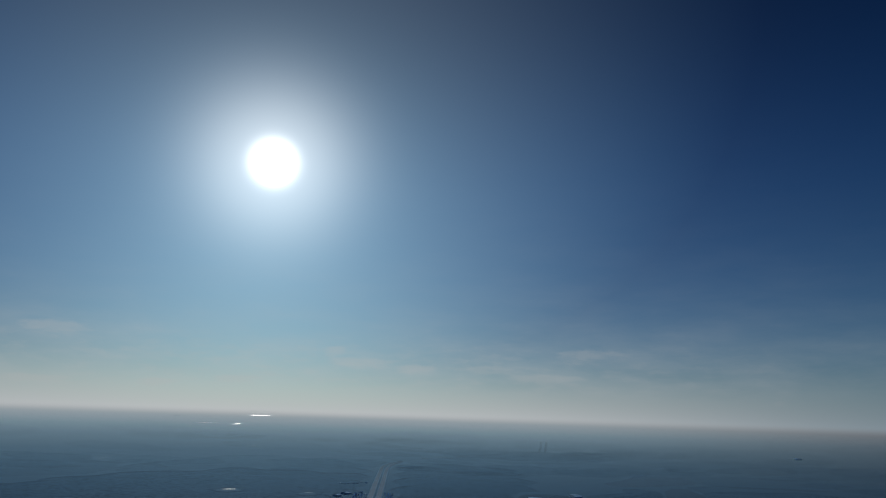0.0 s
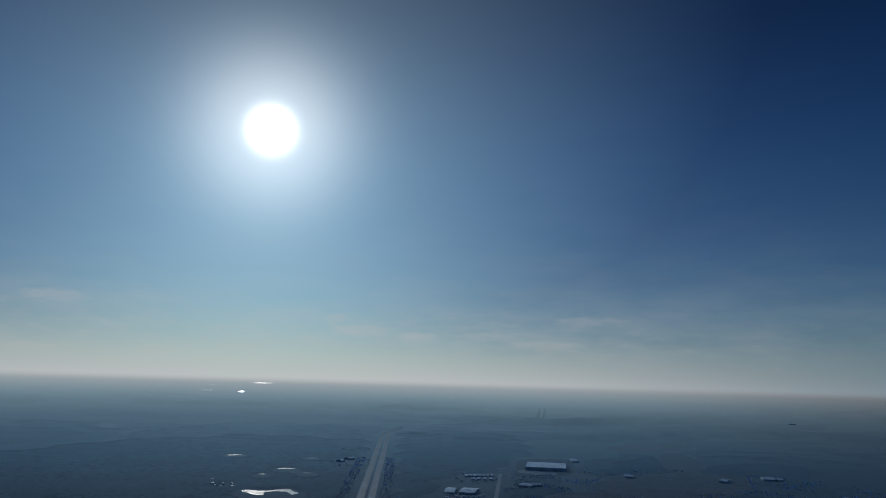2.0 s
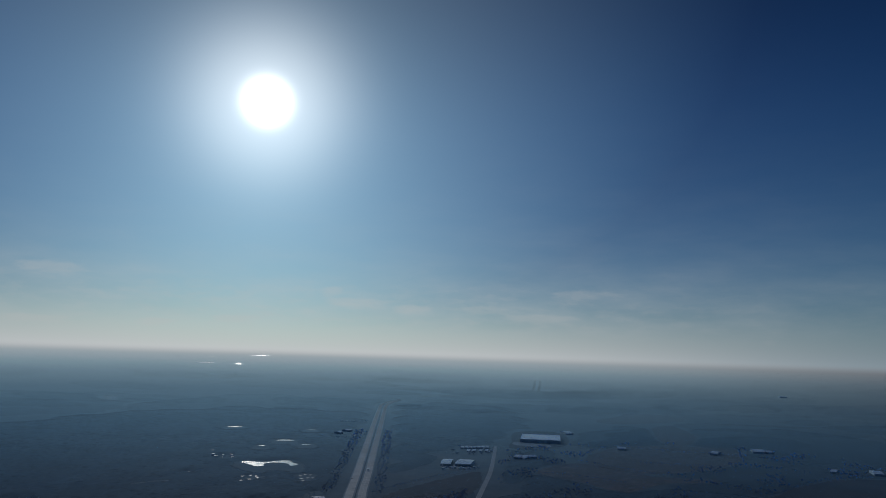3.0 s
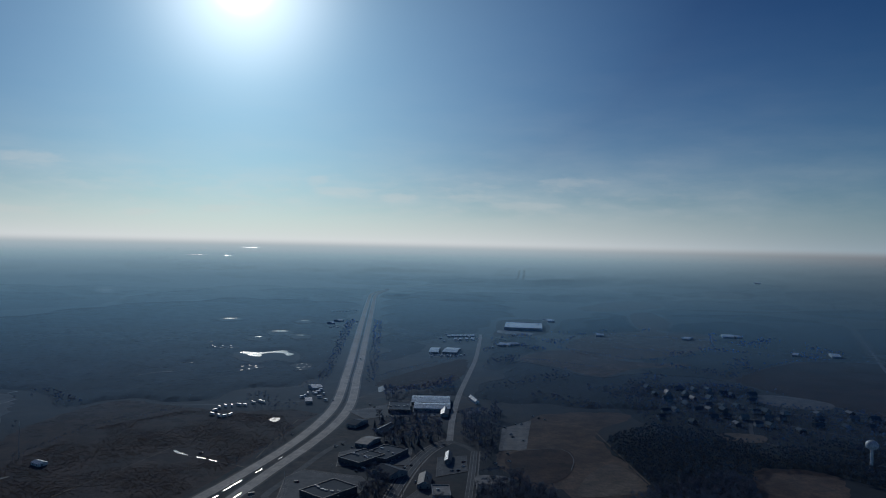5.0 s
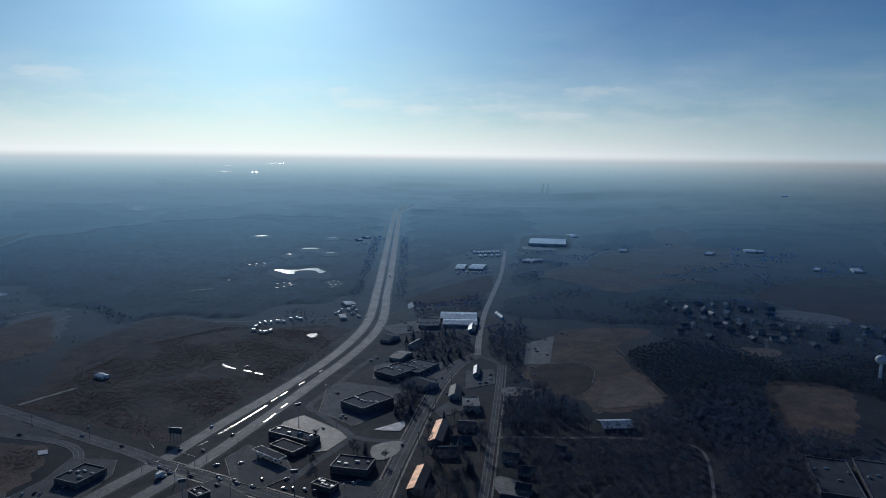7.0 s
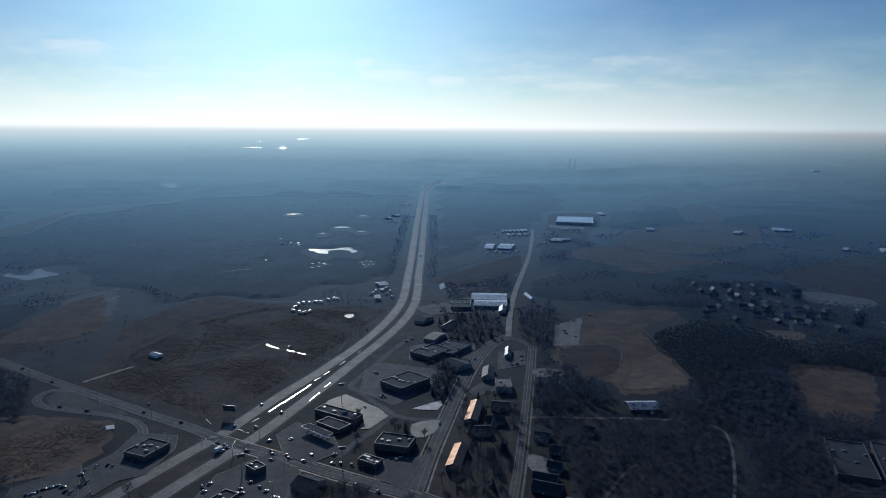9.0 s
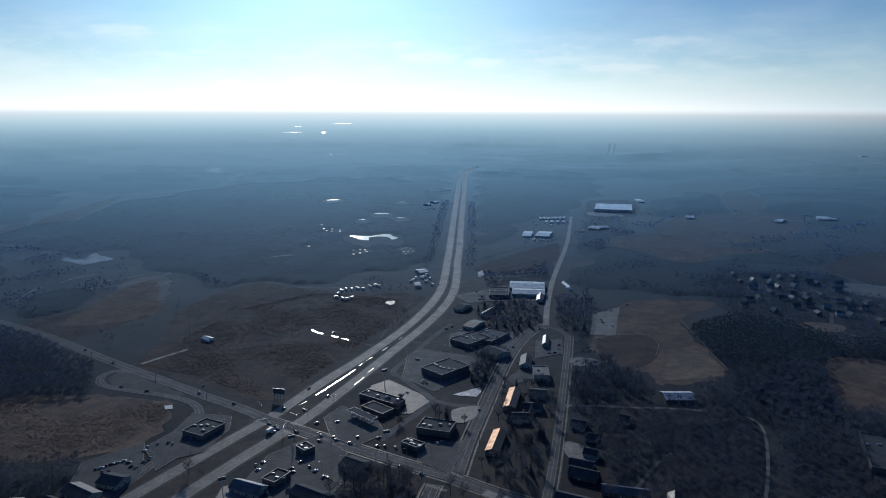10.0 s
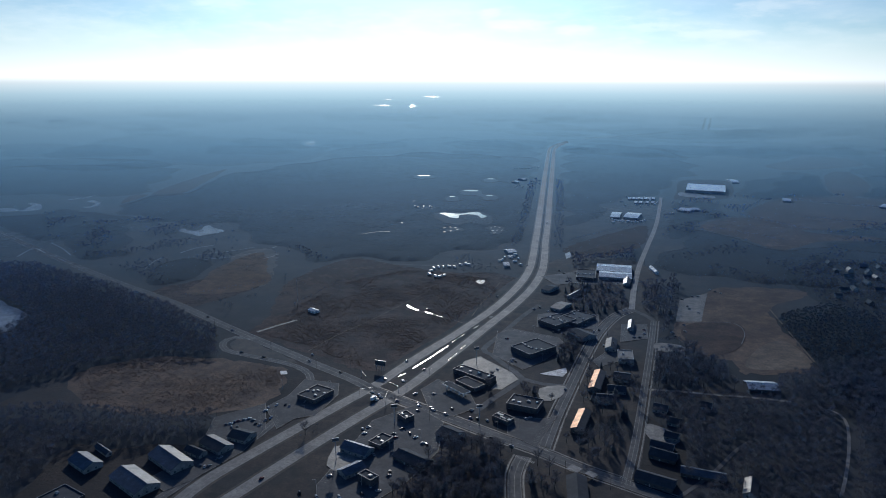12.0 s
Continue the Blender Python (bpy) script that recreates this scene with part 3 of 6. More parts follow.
highway_west = road(west_line, 12.0, "pale two-lane carriageway of a divided highway", M_HIGHWAY, 0.15, shoulder=2.5, name="highway")
highway_east = road(east_line, 12.0, "pale two-lane carriageway of a divided highway", M_HIGHWAY, 0.15, shoulder=2.5, name="highway")
road([(435.3, 3739.3), (468.2, 3944.7), (493.0, 4123.0)], 12.0, "far stretch of divided highway", M_HIGHWAY, 3.0, lines=False)
road([(465.5, 3740.3), (496.9, 3944.6), (522.6, 4122.2)], 12.0, "far stretch of divided highway", M_HIGHWAY, 3.0, lines=False)
road([(-140.3, 3377.8), (33.8, 3498.3), (273.5, 3681.0)], 16.0, "far road through the woods", M_HIGHWAY, 3.0, lines=False)
road([(-1379.3, 1104.8), (-1067.9, 933.1), (-882.2, 832.4), (-714.0, 746.3), (-596.3, 691.8), (-468.2, 619.3), (-384.6, 574.2), (-312.1, 535.1), (-264.5, 511.0), (-233.4, 491.2)], 13.0, "grey cross road running past woods and scrub", M_ASPHALT, 0.18)
road([(-233.4, 491.2), (-193.0, 471.9), (-144.0, 449.1), (-99.6, 428.4), (-64.3, 413.9), (-26.7, 393.9), (7.5, 379.5), (43.0, 364.3)], 12.0, "grey town street with crosswalks", M_ASPHALT, 0.18, walks=(8.0, -8.0))
road([(-413.8, 589.1), (-438.2, 586.9), (-442.5, 569.0), (-427.6, 549.5), (-394.8, 540.6), (-350.0, 532.1), (-319.4, 519.6), (-302.6, 498.9), (-300.9, 474.7), (-299.8, 447.0), (-297.3, 412.7), (-299.8, 380.6), (-309.2, 346.0), (-317.5, 310.8), (-326.3, 274.6)], 8.5, "looping side road with worn kerbs", M_ASPHALT, 0.2)
road([(-58.6, 417.2), (-53.0, 476.9), (-43.5, 551.2), (-30.1, 650.8), (-16.8, 720.4), (0.1, 774.2), (20.7, 807.3)], 10.5, "grey main street bending to the old road", M_ASPHALT, 0.2, walks=(7.5, -7.5))
road([(20.7, 807.3), (26.3, 909.7), (38.7, 1044.2), (56.2, 1179.1), (81.3, 1370.4), (98.5, 1550.7), (116.2, 1758.4)], 8.0, "narrow pale country road", M_HIGHWAY, 0.22)
road([(6.3, 379.2), (15.7, 449.7), (26.8, 555.0), (39.3, 682.2), (46.9, 767.9)], 7.5, "narrow straight side street", M_ASPHALT, 0.2, walks=(-6.0,))
road([(20.7, 807.3), (35.9, 787.6), (46.9, 767.9)], 7.0, "short link between streets", M_ASPHALT, 0.24, lines=False)
road([(-74.4, 401.4), (-77.1, 373.3), (-70.8, 329.6)], 11.0, "side street leading south", M_ASPHALT, 0.24, walks=(7.0, -7.0))
road([(-100.5, 797.0), (-117.1, 745.2), (-132.6, 677.8), (-146.1, 622.3), (-134.6, 607.9), (-114.8, 580.5), (-95.3, 555.4), (-101.7, 530.2), (-116.0, 496.9), (-127.5, 465.5)], 7.0, "frontage road round the motel lots", M_ASPHALT, 0.2, lines=False)
road([(-94.9, 552.6), (-72.2, 544.2), (-47.0, 544.9)], 7.0, "short lane to main street", M_ASPHALT, 0.22, lines=False)
road([(-357.5, 952.5), (-297.0, 960.2), (-234.7, 979.5), (-188.9, 987.3), (-175.1, 1020.9)], 4.5, "narrow farm lane", M_ASPHALT, 0.2, lines=False)
road([(-421.5, 610.4), (-408.3, 636.1), (-393.5, 661.2)], 4.0, "narrow track to the mast", M_PALE, 0.2, lines=False)
road([(160.1, 400.0), (170.3, 425.5), (186.2, 472.2), (199.0, 519.9), (199.2, 541.9), (191.4, 551.6)], 2.6, "pale curving park path", M_PALE, 0.2, lines=False)

road([(31.1, 556.0), (59.0, 558.9), (90.5, 558.8), (126.8, 561.3), (161.7, 559.9)], 4.0, "narrow pale lane through the park trees", M_PALE, 0.22, lines=False)
road([(43.5, 370.2), (71.8, 409.6), (94.5, 449.8), (111.5, 473.0)], 3.2, "narrow estate lane", M_ASPHALT, 0.22, lines=False)
sheet("infield", [(76.4, 729.3), (96.9, 771.6), (145.5, 783.6), (152.9, 748.2), (138.4, 697.6), (116.2, 669.7), (98.5, 670.4)], 0.06, M_SCRUB, "worn ball diamond infield", "field")
sheet("infield", [(134.6, 638.7), (160.5, 703.1), (193.0, 729.3), (206.0, 659.3), (168.2, 639.3)], 0.06, M_TAN, "worn tan outfield", "field")
structure(ribbon("park_path", curve_points([(199.7, 851.7), (203.0, 791.4), (205.9, 732.5), (209.7, 669.7)]), 1.0, 1.0, 0.45, M_TAN), "pale worn path beside the ball field", "path")
structure(ribbon("fence_line", curve_points([(83.1, 768.1), (111.1, 777.2), (145.1, 781.3), (151.5, 747.9), (141.2, 707.3)]), 0.5, 0.5, 0.5, M_PALE), "pale arc of outfield fence footing", "path")

road([(1641.5, 2881.4), (1344.4, 2275.2), (1081.0, 1754.8), (806.4, 1218.4)], 7.0, "far country road between fields", M_PALE, 0.2, lines=False)
road([(296.7, 942.4), (361.2, 979.9), (425.3, 938.0), (468.6, 898.3), (508.4, 861.8)], 5.0, "estate street", M_ASPHALT, 0.22, lines=False)
road([(341.1, 1048.5), (420.6, 1074.6), (463.0, 988.6), (555.5, 949.0)], 5.0, "estate street among houses", M_ASPHALT, 0.22, lines=False)
road([(425.3, 938.0), (389.3, 827.4), (462.5, 776.9), (484.5, 748.1)], 5.0, "estate street beside pines", M_ASPHALT, 0.22, lines=False)
sheet("parking_lot", [(285.3, 516.8), (337.5, 536.9), (371.3, 523.1), (318.5, 437.3), (252.6, 440.5)], 0.1, M_LOT, "asphalt yard round the school", "parking lot", False)
# lots, aprons and snow
sheet("parking_lot", [(-160.1, 582.0), (-145.7, 598.6), (-106.5, 564.4), (-97.4, 549.2), (-110.0, 521.5), (-120.8, 518.8), (-116.8, 536.0), (-124.4, 554.1), (-160.5, 572.4)], 0.1, M_PALE, "pale concrete lot beside the bank", "parking lot", False)
sheet("parking_lot", [(-138.6, 672.3), (-124.8, 695.8), (-66.5, 678.5), (-55.8, 655.2), (-76.6, 602.5), (-95.9, 574.4), (-133.4, 608.2)], 0.1, M_LOT, "dark asphalt lot round a flat-roofed motel", "parking lot", False)
sheet("parking_lot", [(-95.5, 467.6), (-65.0, 469.5), (-53.0, 476.9), (-64.8, 418.5), (-91.9, 435.4)], 0.1, M_LOT, "dark asphalt corner lot", "parking lot", False)
sheet("parking_lot", [(-187.4, 502.5), (-176.9, 529.7), (-138.3, 504.1), (-126.1, 477.5), (-145.2, 454.4), (-170.6, 466.6)], 0.1, M_LOT, "asphalt forecourt of a filling station", "parking lot", False)
sheet("parking_lot", [(-220.2, 322.6), (-212.4, 430.2), (-183.6, 468.1), (-150.2, 442.1), (-143.0, 392.0), (-154.1, 346.5), (-175.5, 304.2), (-208.7, 296.1)], 0.08, M_LOT, "dark asphalt lots between shops", "parking lot", False)
sheet("parking_lot", [(73.7, 770.2), (86.4, 863.8), (127.8, 906.4), (115.4, 838.1), (105.1, 777.9)], 0.1, M_PALE, "pale gravel lot by the ball field", "parking lot", False)
sheet("parking_lot", [(-111.9, 937.2), (-34.9, 1004.1), (9.1, 967.4), (16.8, 922.2), (-65.5, 910.8), (-85.4, 896.8)], 0.1, M_LOT, "asphalt yard by the long store", "parking lot", False)
sheet("parking_lot", [(-98.4, 754.4), (-65.6, 786.0), (-21.3, 773.4), (-21.5, 715.2), (-54.3, 717.3), (-94.9, 707.3)], 0.1, M_LOT, "asphalt lot full of parked cars", "parking lot", False)
sheet("parking_lot", [(6.9, 742.9), (37.8, 750.6), (36.3, 700.0), (5.0, 681.1)], 0.1, M_LOT, "small asphalt lot between streets", "parking lot", False)
sheet("parking_lot", [(-25.3, 615.1), (-0.1, 668.9), (3.4, 622.2), (-17.8, 601.2)], 0.1, M_LOT, "asphalt yard behind a shop", "parking lot", False)
sheet("parking_lot", [(-317.6, 430.6), (-307.7, 460.0), (-308.1, 497.5), (-270.6, 495.6), (-262.1, 471.2), (-265.9, 428.2), (-282.5, 416.4), (-288.8, 395.5)], 0.1, M_LOT, "asphalt lot by the loop road", "parking lot", False)
sheet("parking_lot", [(-352.7, 401.4), (-321.5, 438.0), (-298.4, 393.2), (-298.5, 354.1), (-315.3, 307.3), (-327.1, 289.0), (-348.7, 299.2), (-334.4, 345.3)], 0.1, M_LOT, "gravel yard in front of sheds", "parking lot", False)
sheet("gravel_pad", [(-225.3, 381.2), (-197.9, 371.3), (-194.0, 379.5), (-199.2, 363.9), (-208.0, 344.7), (-223.5, 350.2), (-228.0, 373.1)], 0.16, M_PALE, "pale gravel pad between metal sheds", "ground")
sheet("gravel_pad", [(24.8, 480.6), (35.9, 480.1), (52.3, 466.5), (48.2, 449.8), (27.5, 454.5)], 0.1, M_PALE, "pale driveway behind houses", "ground")
sheet("gravel_pad", [(-73.9, 532.9), (-49.8, 544.2), (-53.3, 516.0), (-68.5, 506.0)], 0.1, M_PALE, "pale gravel pad under trees", "ground")
sheet("gravel_pad", [(44.6, 687.2), (72.7, 686.8), (75.5, 669.9), (46.3, 662.7)], 0.1, M_PALE, "pale sandy patch", "ground")
sheet("gravel_pad", [(-6.9, 1494.9), (14.4, 1507.4), (18.7, 1453.7), (47.5, 1447.9), (53.8, 1423.8), (25.0, 1397.8), (-6.6, 1408.5)], 0.1, M_PALE, "pale industrial yard", "ground")
sheet("gravel_pad", [(156.0, 1732.4), (287.5, 1802.0), (325.5, 2106.0), (199.1, 2097.6), (164.0, 1865.7)], 0.1, M_SCRUB, "bare brown yard round a warehouse", "ground")
sheet("gravel_pad", [(357.2, 862.3), (404.1, 853.3), (389.3, 822.6), (351.5, 829.1)], 0.1, M_TAN, "pale bare lot by houses", "ground")
sheet("gravel_pad", [(497.9, 1089.3), (549.9, 1086.0), (592.5, 1041.1), (565.3, 997.4), (505.2, 1009.0), (486.5, 1042.7)], 0.1, M_PALE, "pale cleared strip beside field", "ground")
sheet("gravel_pad", [(-342.2, 509.5), (-335.9, 512.5), (-331.0, 504.8), (-337.1, 501.9)], 0.14, M_WHITE, "white concrete slab by the road", "ground", False)
sheet("snow_patch", [(-77.5, 568.5), (-52.2, 589.7), (-50.3, 578.1), (-54.0, 565.5), (-69.7, 566.0)], 0.14, M_SNOW, "leftover white snow patch", "snow", False, ragged=0.6)
sheet("snow_patch", [(170.2, 1852.4), (206.4, 1851.9), (227.6, 1823.7), (252.7, 1811.4), (248.5, 1778.4), (215.0, 1774.3), (165.6, 1798.3)], 0.2, M_SNOW, "white snow field beside warehouse", "snow")
sheet("snow_patch", [(646.4, 2754.9), (706.2, 2933.1), (770.8, 2944.5), (689.0, 2838.9)], 0.2, M_ICE, "pale far yard", "snow")
sheet("snow_patch", [(839.7, 3326.8), (923.9, 3297.9), (895.7, 3231.2), (831.6, 3243.5)], 0.3, M_SNOW, "white far roof-like snow field", "snow", False)
sheet("snow_patch", [(369.5, 3284.9), (451.1, 3258.6), (431.9, 3201.0), (398.0, 3214.8)], 0.3, M_SNOW, "white far snow field", "snow")
sheet("snow_patch", [(618.2, 3482.4), (708.7, 3502.6), (668.8, 3417.9), (634.7, 3432.9)], 0.3, M_ICE, "white far snow field", "snow")
sheet("snow_patch", [(-85.7, 1091.4), (-79.0, 1110.0), (-73.0, 1074.1), (-81.5, 1056.0)], 0.2, M_ICE, "small icy yard", "snow", False)
sheet("ice_channel", [(-1324.5, 1347.9), (-1309.0, 1382.5), (-1309.9, 1437.0), (-1315.1, 1389.8), (-1333.7, 1358.6)], 0.2, M_ICE, "thin icy marsh channel", "water")
sheet("ice_channel", [(-1227.1, 1271.5), (-1210.6, 1283.4), (-1227.0, 1318.8), (-1268.0, 1341.2), (-1264.8, 1359.0), (-1224.8, 1335.7), (-1200.4, 1293.8), (-1200.2, 1270.7)], 0.2, M_ICE, "thin icy marsh channel", "water")

# water standing in the highway ditches
median = [(a + b) / 2 for a, b in zip(curve_points([(-211.0, 550.7), (-197.9, 589.0), (-188.3, 622.5)]), curve_points([(-207.5, 551.6), (-195.2, 591.4), (-185.8, 623.2)]))]
structure(ribbon("ditch_water", median, 1.1, 1.1, 0.16, M_WATER), "strip of glinting water in the median", "water")
for a, b in ([(-218.0, 526.7), (-213.1, 536.7)], [(-185.6, 634.1), (-182.4, 644.2)], [(-181.0, 650.3), (-176.8, 662.9)], [(-178.0, 580.8), (-173.2, 601.8)], [(-171.7, 616.0), (-168.5, 629.2)], [(-170.0, 684.6), (-166.4, 695.9)], [(-157.8, 728.3), (-155.4, 735.7)]):
    structure(ribbon("ditch_water", curve_points([a, b], 4.0), 0.6, 0.6, 0.16, M_WATER), "strip of glinting water in a ditch", "water")
for pts in ([(-336.7, 568.4), (-322.7, 626.9), (-301.1, 688.4), (-278.7, 765.5), (-261.7, 823.7)], [(-258.3, 735.8), (-215.3, 716.4), (-178.1, 697.2)], [(-169.3, 891.1), (-178.6, 777.6), (-180.9, 729.4)]):
    structure(ribbon("ditch", curve_points(pts), 0.6, 0.6, 0.1, M_TAN), "thin pale ditch line across scrub", "ditch")

# crosswalk stripes
for ends in ([(-65.0, 420.3), (-52.6, 413.1)], [(-80.2, 400.0), (-63.0, 392.7)], [(2.6, 388.7), (8.5, 386.1)]):
    a, b = Vector((*ends[0], 0)), Vector((*ends[1], 0))
    d = (b - a).normalized()
    s = Vector((-d.y, d.x, 0)) * 1.6
    n = int((b - a).length / 1.5)
    walkway = structure(new("crosswalk"), "white ladder crosswalk", "crosswalk")
    for i in range(n):
        p, q = a + d * (1.5 * i), a + d * (1.5 * i + 0.7)
        mesh_object("stripe", [(*(p - s).xy, 0.3), (*(q - s).xy, 0.3), (*(q + s).xy, 0.3), (*(p + s).xy, 0.3)], [(0, 1, 2, 3)], M_LINE, walkway)

# ================= buildings =================


def box(bm, x0, y0, z0, x1, y1, z1):
    vs = [bm.verts.new(c) for c in ((x0, y0, z0), (x1, y0, z0), (x1, y1, z0), (x0, y1, z0), (x0, y0, z1), (x1, y0, z1), (x1, y1, z1), (x0, y1, z1))]
    for f in ((3, 2, 1, 0), (4, 5, 6, 7), (0, 1, 5, 4), (1, 2, 6, 5), (2, 3, 7, 6), (3, 0, 4, 7)):
        bm.faces.new([vs[i] for i in f])
    return bm


def boxed(*dims):
    return box(bmesh.new(), *dims)


def placed(name, corners, label, category, group=""):
    """An Empty at the near corner of a footprint given by two front corners and one at the back; its length and depth."""
    a, b, c = (Vector(p) for p in corners)
    u = (b - a).normalized()
    v = Vector((-u.y, u.x))
    depth = (c - a).dot(v)
    if depth < 0:
        a, b, u, v, depth = b, a, -u, -v, -depth
    ob = new(name)
    ob.location = (a.x, a.y, land_z(a.x, a.y))
    ob.rotation_euler = (0, 0, math.atan2(u.y, u.x))
    tagged(ob, label, category, group)
    L = (b - a).length
    m = 2.0
    block([tuple(a - u * m - v * m), tuple(a + u * (L + m) - v * m), tuple(a + u * (L + m) + v * (depth + m)), tuple(a - u * m + v * (depth + m))])
    return ob, L, depth


pane_mesh = bpy.data.meshes.new("window")
boxed(-0.7, -0.06, -0.7, 0.7, 0.06, 0.7).to_mesh(pane_mesh)
pane_mesh.materials.append(M_GLASS)
sill_mesh = bpy.data.meshes.new("sill")
boxed(-0.8, -0.12, -0.88, 0.8, 0.12, -0.72).to_mesh(sill_mesh)
sill_mesh.materials.append(M_TRIM)


def windows(ob, L, D, z, gap=4.0):
    """Windows along all four sides, each with its sill."""
    gap = gap * 1.4
    spots = [(x, 0.0, 0.0) for x in np.arange(gap / 2, L - 1, gap)] + [(x, D, 0.0) for x in np.arange(gap / 2, L - 1, gap)]
    spots += [(xx, y, math.pi / 2) for y in np.arange(gap / 2, D - 1, gap) for xx in (0.0, L)]
    for x, y, r in spots:
        w = new("window", pane_mesh)
        w.parent, w.location, w.rotation_euler = ob, (x, y, z), (0, 0, r)
        s = new("sill", sill_mesh)
        s.parent = w


def flat_building(corners, h, label, category="building", wall=M_BRICK, roof=M_DARKROOF, units=3, name="commercial_building", coping=M_TRIM, gap=4.0):
    ob, L, D = placed(name, corners, label, category)
    part("wall", boxed(0, 0, -0.3, L, D, h - 0.45), wall, ob)
    part("roof", boxed(0.3, 0.3, h - 0.45, L - 0.3, D - 0.3, h - 0.3), roof, ob)
    bm = bmesh.new()
    box(bm, -0.1, -0.1, h - 0.45, L + 0.1, 0.3, h + 0.35)
    box(bm, -0.1, D - 0.3, h - 0.45, L + 0.1, D + 0.1, h + 0.35)
    box(bm, -0.1, 0.3, h - 0.45, 0.3, D - 0.3, h + 0.35)
    box(bm, L - 0.3, 0.3, h - 0.45, L + 0.1, D - 0.3, h + 0.35)
    part("parapet", bm, wall, ob)
    bm = bmesh.new()
    box(bm, -0.15, -0.15, h + 0.35, L + 0.15, 0.35, h + 0.45)
    box(bm, -0.15, D - 0.35, h + 0.35, L + 0.15, D + 0.15, h + 0.45)
    box(bm, -0.15, 0.35, h + 0.35, 0.35, D - 0.35, h + 0.45)
    box(bm, L - 0.35, 0.35, h + 0.35, L + 0.15, D - 0.35, h + 0.45)
    part("coping", bm, coping, ob, "thin pale metal coping")
    for i in range(units):
        x, y = L * (i + 0.5 + random.uniform(-0.2, 0.2)) / units, D * random.uniform(0.3, 0.7)
        w, d, t = random.uniform(0.9, 1.6), random.uniform(0.8, 1.3), random.uniform(0.7, 1.3)
        bm = boxed(x - w, y - d, h - 0.3, x + w, y + d, h - 0.3 + t)
        box(bm, x - w * 0.6, y - d * 0.6, h - 0.3 + t, x + w * 0.6, y + d * 0.6, h - 0.1 + t)
        part("roof_unit", bm, M_STEEL, ob, "grey metal rooftop unit")
    windows(ob, L, D, 1.7, gap)
    part("door", boxed(L * 0.45, -0.1, 0, L * 0.45 + 1.8, 0.1, 2.1), M_GLASS, ob, "dark glass door")
    return ob


def slope(bm, x0, y0, z0, x1, y1, z1, along, t=0.25):
    """A sloping slab: along 'x', its low edge at y0,z0 and its high edge at y1,z1; the other way round along 'y'."""
    if along == "x":
        low, high = [(x0, y0, z0), (x1, y0, z0)], [(x1, y1, z1), (x0, y1, z1)]
    else:
        low, high = [(x0, y0, z0), (x0, y1, z0)], [(x1, y1, z1), (x1, y0, z1)]
    c = low + high
    top = [bm.verts.new(p) for p in c]
    bot = [bm.verts.new((p[0], p[1], p[2] - t)) for p in c]
    bm.faces.new(top), bm.faces.new(bot[::-1])
    for i in range(4):
        j = (i + 1) % 4
        bm.faces.new((top[i], bot[i], bot[j], top[j]))
    bmesh.ops.recalc_face_normals(bm, faces=bm.faces[:])
    return bm


def gable_building(corners, eave, ridge, label, category="house", ridge_along="x", wall=M_SIDING, roof=M_GREYROOF, roof_b=None, name="house", chimney=False, win=True):
    """A pitched building; roof_b colours its second slope apart, for a sunlit against a shaded side."""
    ob, L, D = placed(name, corners, label, category)
    o = 0.5
    bm = bmesh.new()
    if ridge_along == "x":
        prof = [(0, 0), (D, 0), (D, eave), (D / 2, ridge - 0.3), (0, eave)]
        vs = [[bm.verts.new((x, y, z - (0.3 if z == 0 else 0))) for y, z in prof] for x in (0, L)]
    else:
        prof = [(0, 0), (L, 0), (L, eave), (L / 2, ridge - 0.3), (0, eave)]
        vs = [[bm.verts.new((x, y, z - (0.3 if z == 0 else 0))) for x, z in prof] for y in (0, D)]
    bm.faces.new(vs[0]), bm.faces.new(vs[1])
    for i in range(5):
        bm.faces.new((vs[0][i], vs[0][(i + 1) % 5], vs[1][(i + 1) % 5], vs[1][i]))
    bmesh.ops.recalc_face_normals(bm, faces=bm.faces[:])
    part("wall", bm, wall, ob)
    drop = o * (ridge - eave) / ((D if ridge_along == "x" else L) / 2)
    if ridge_along == "x":
        part("roof_slope", slope(bmesh.new(), -o, -o, eave - drop + 0.1, L + o, D / 2, ridge, "x"), roof, ob)
        part("roof_slope", slope(bmesh.new(), -o, D + o, eave - drop + 0.1, L + o, D / 2, ridge, "x"), roof_b or roof, ob)
        part("ridge_cap", boxed(-o, D / 2 - 0.2, ridge - 0.05, L + o, D / 2 + 0.2, ridge + 0.1), roof_b or roof, ob)
    else:
        part("roof_slope", slope(bmesh.new(), -o, -o, eave - drop + 0.1, L / 2, D + o, ridge, "y"), roof, ob)
        part("roof_slope", slope(bmesh.new(), L + o, -o, eave - drop + 0.1, L / 2, D + o, ridge, "y"), roof_b or roof, ob)
        part("ridge_cap", boxed(L / 2 - 0.2, -o, ridge - 0.05, L / 2 + 0.2, D + o, ridge + 0.1), roof, ob)
    if win:
        windows(ob, L, D, 1.6, 4.5)
    part("door", boxed(L * 0.4, -0.1, 0, L * 0.4 + 1.1, 0.1, 2.05), M_TRIM, ob)
    if chimney:
        part("chimney", boxed(L * 0.7, D * 0.4, ridge - 1.5, L * 0.7 + 0.8, D * 0.4 + 0.8, ridge + 0.9), M_BRICK, ob, "brick chimney")
    return ob


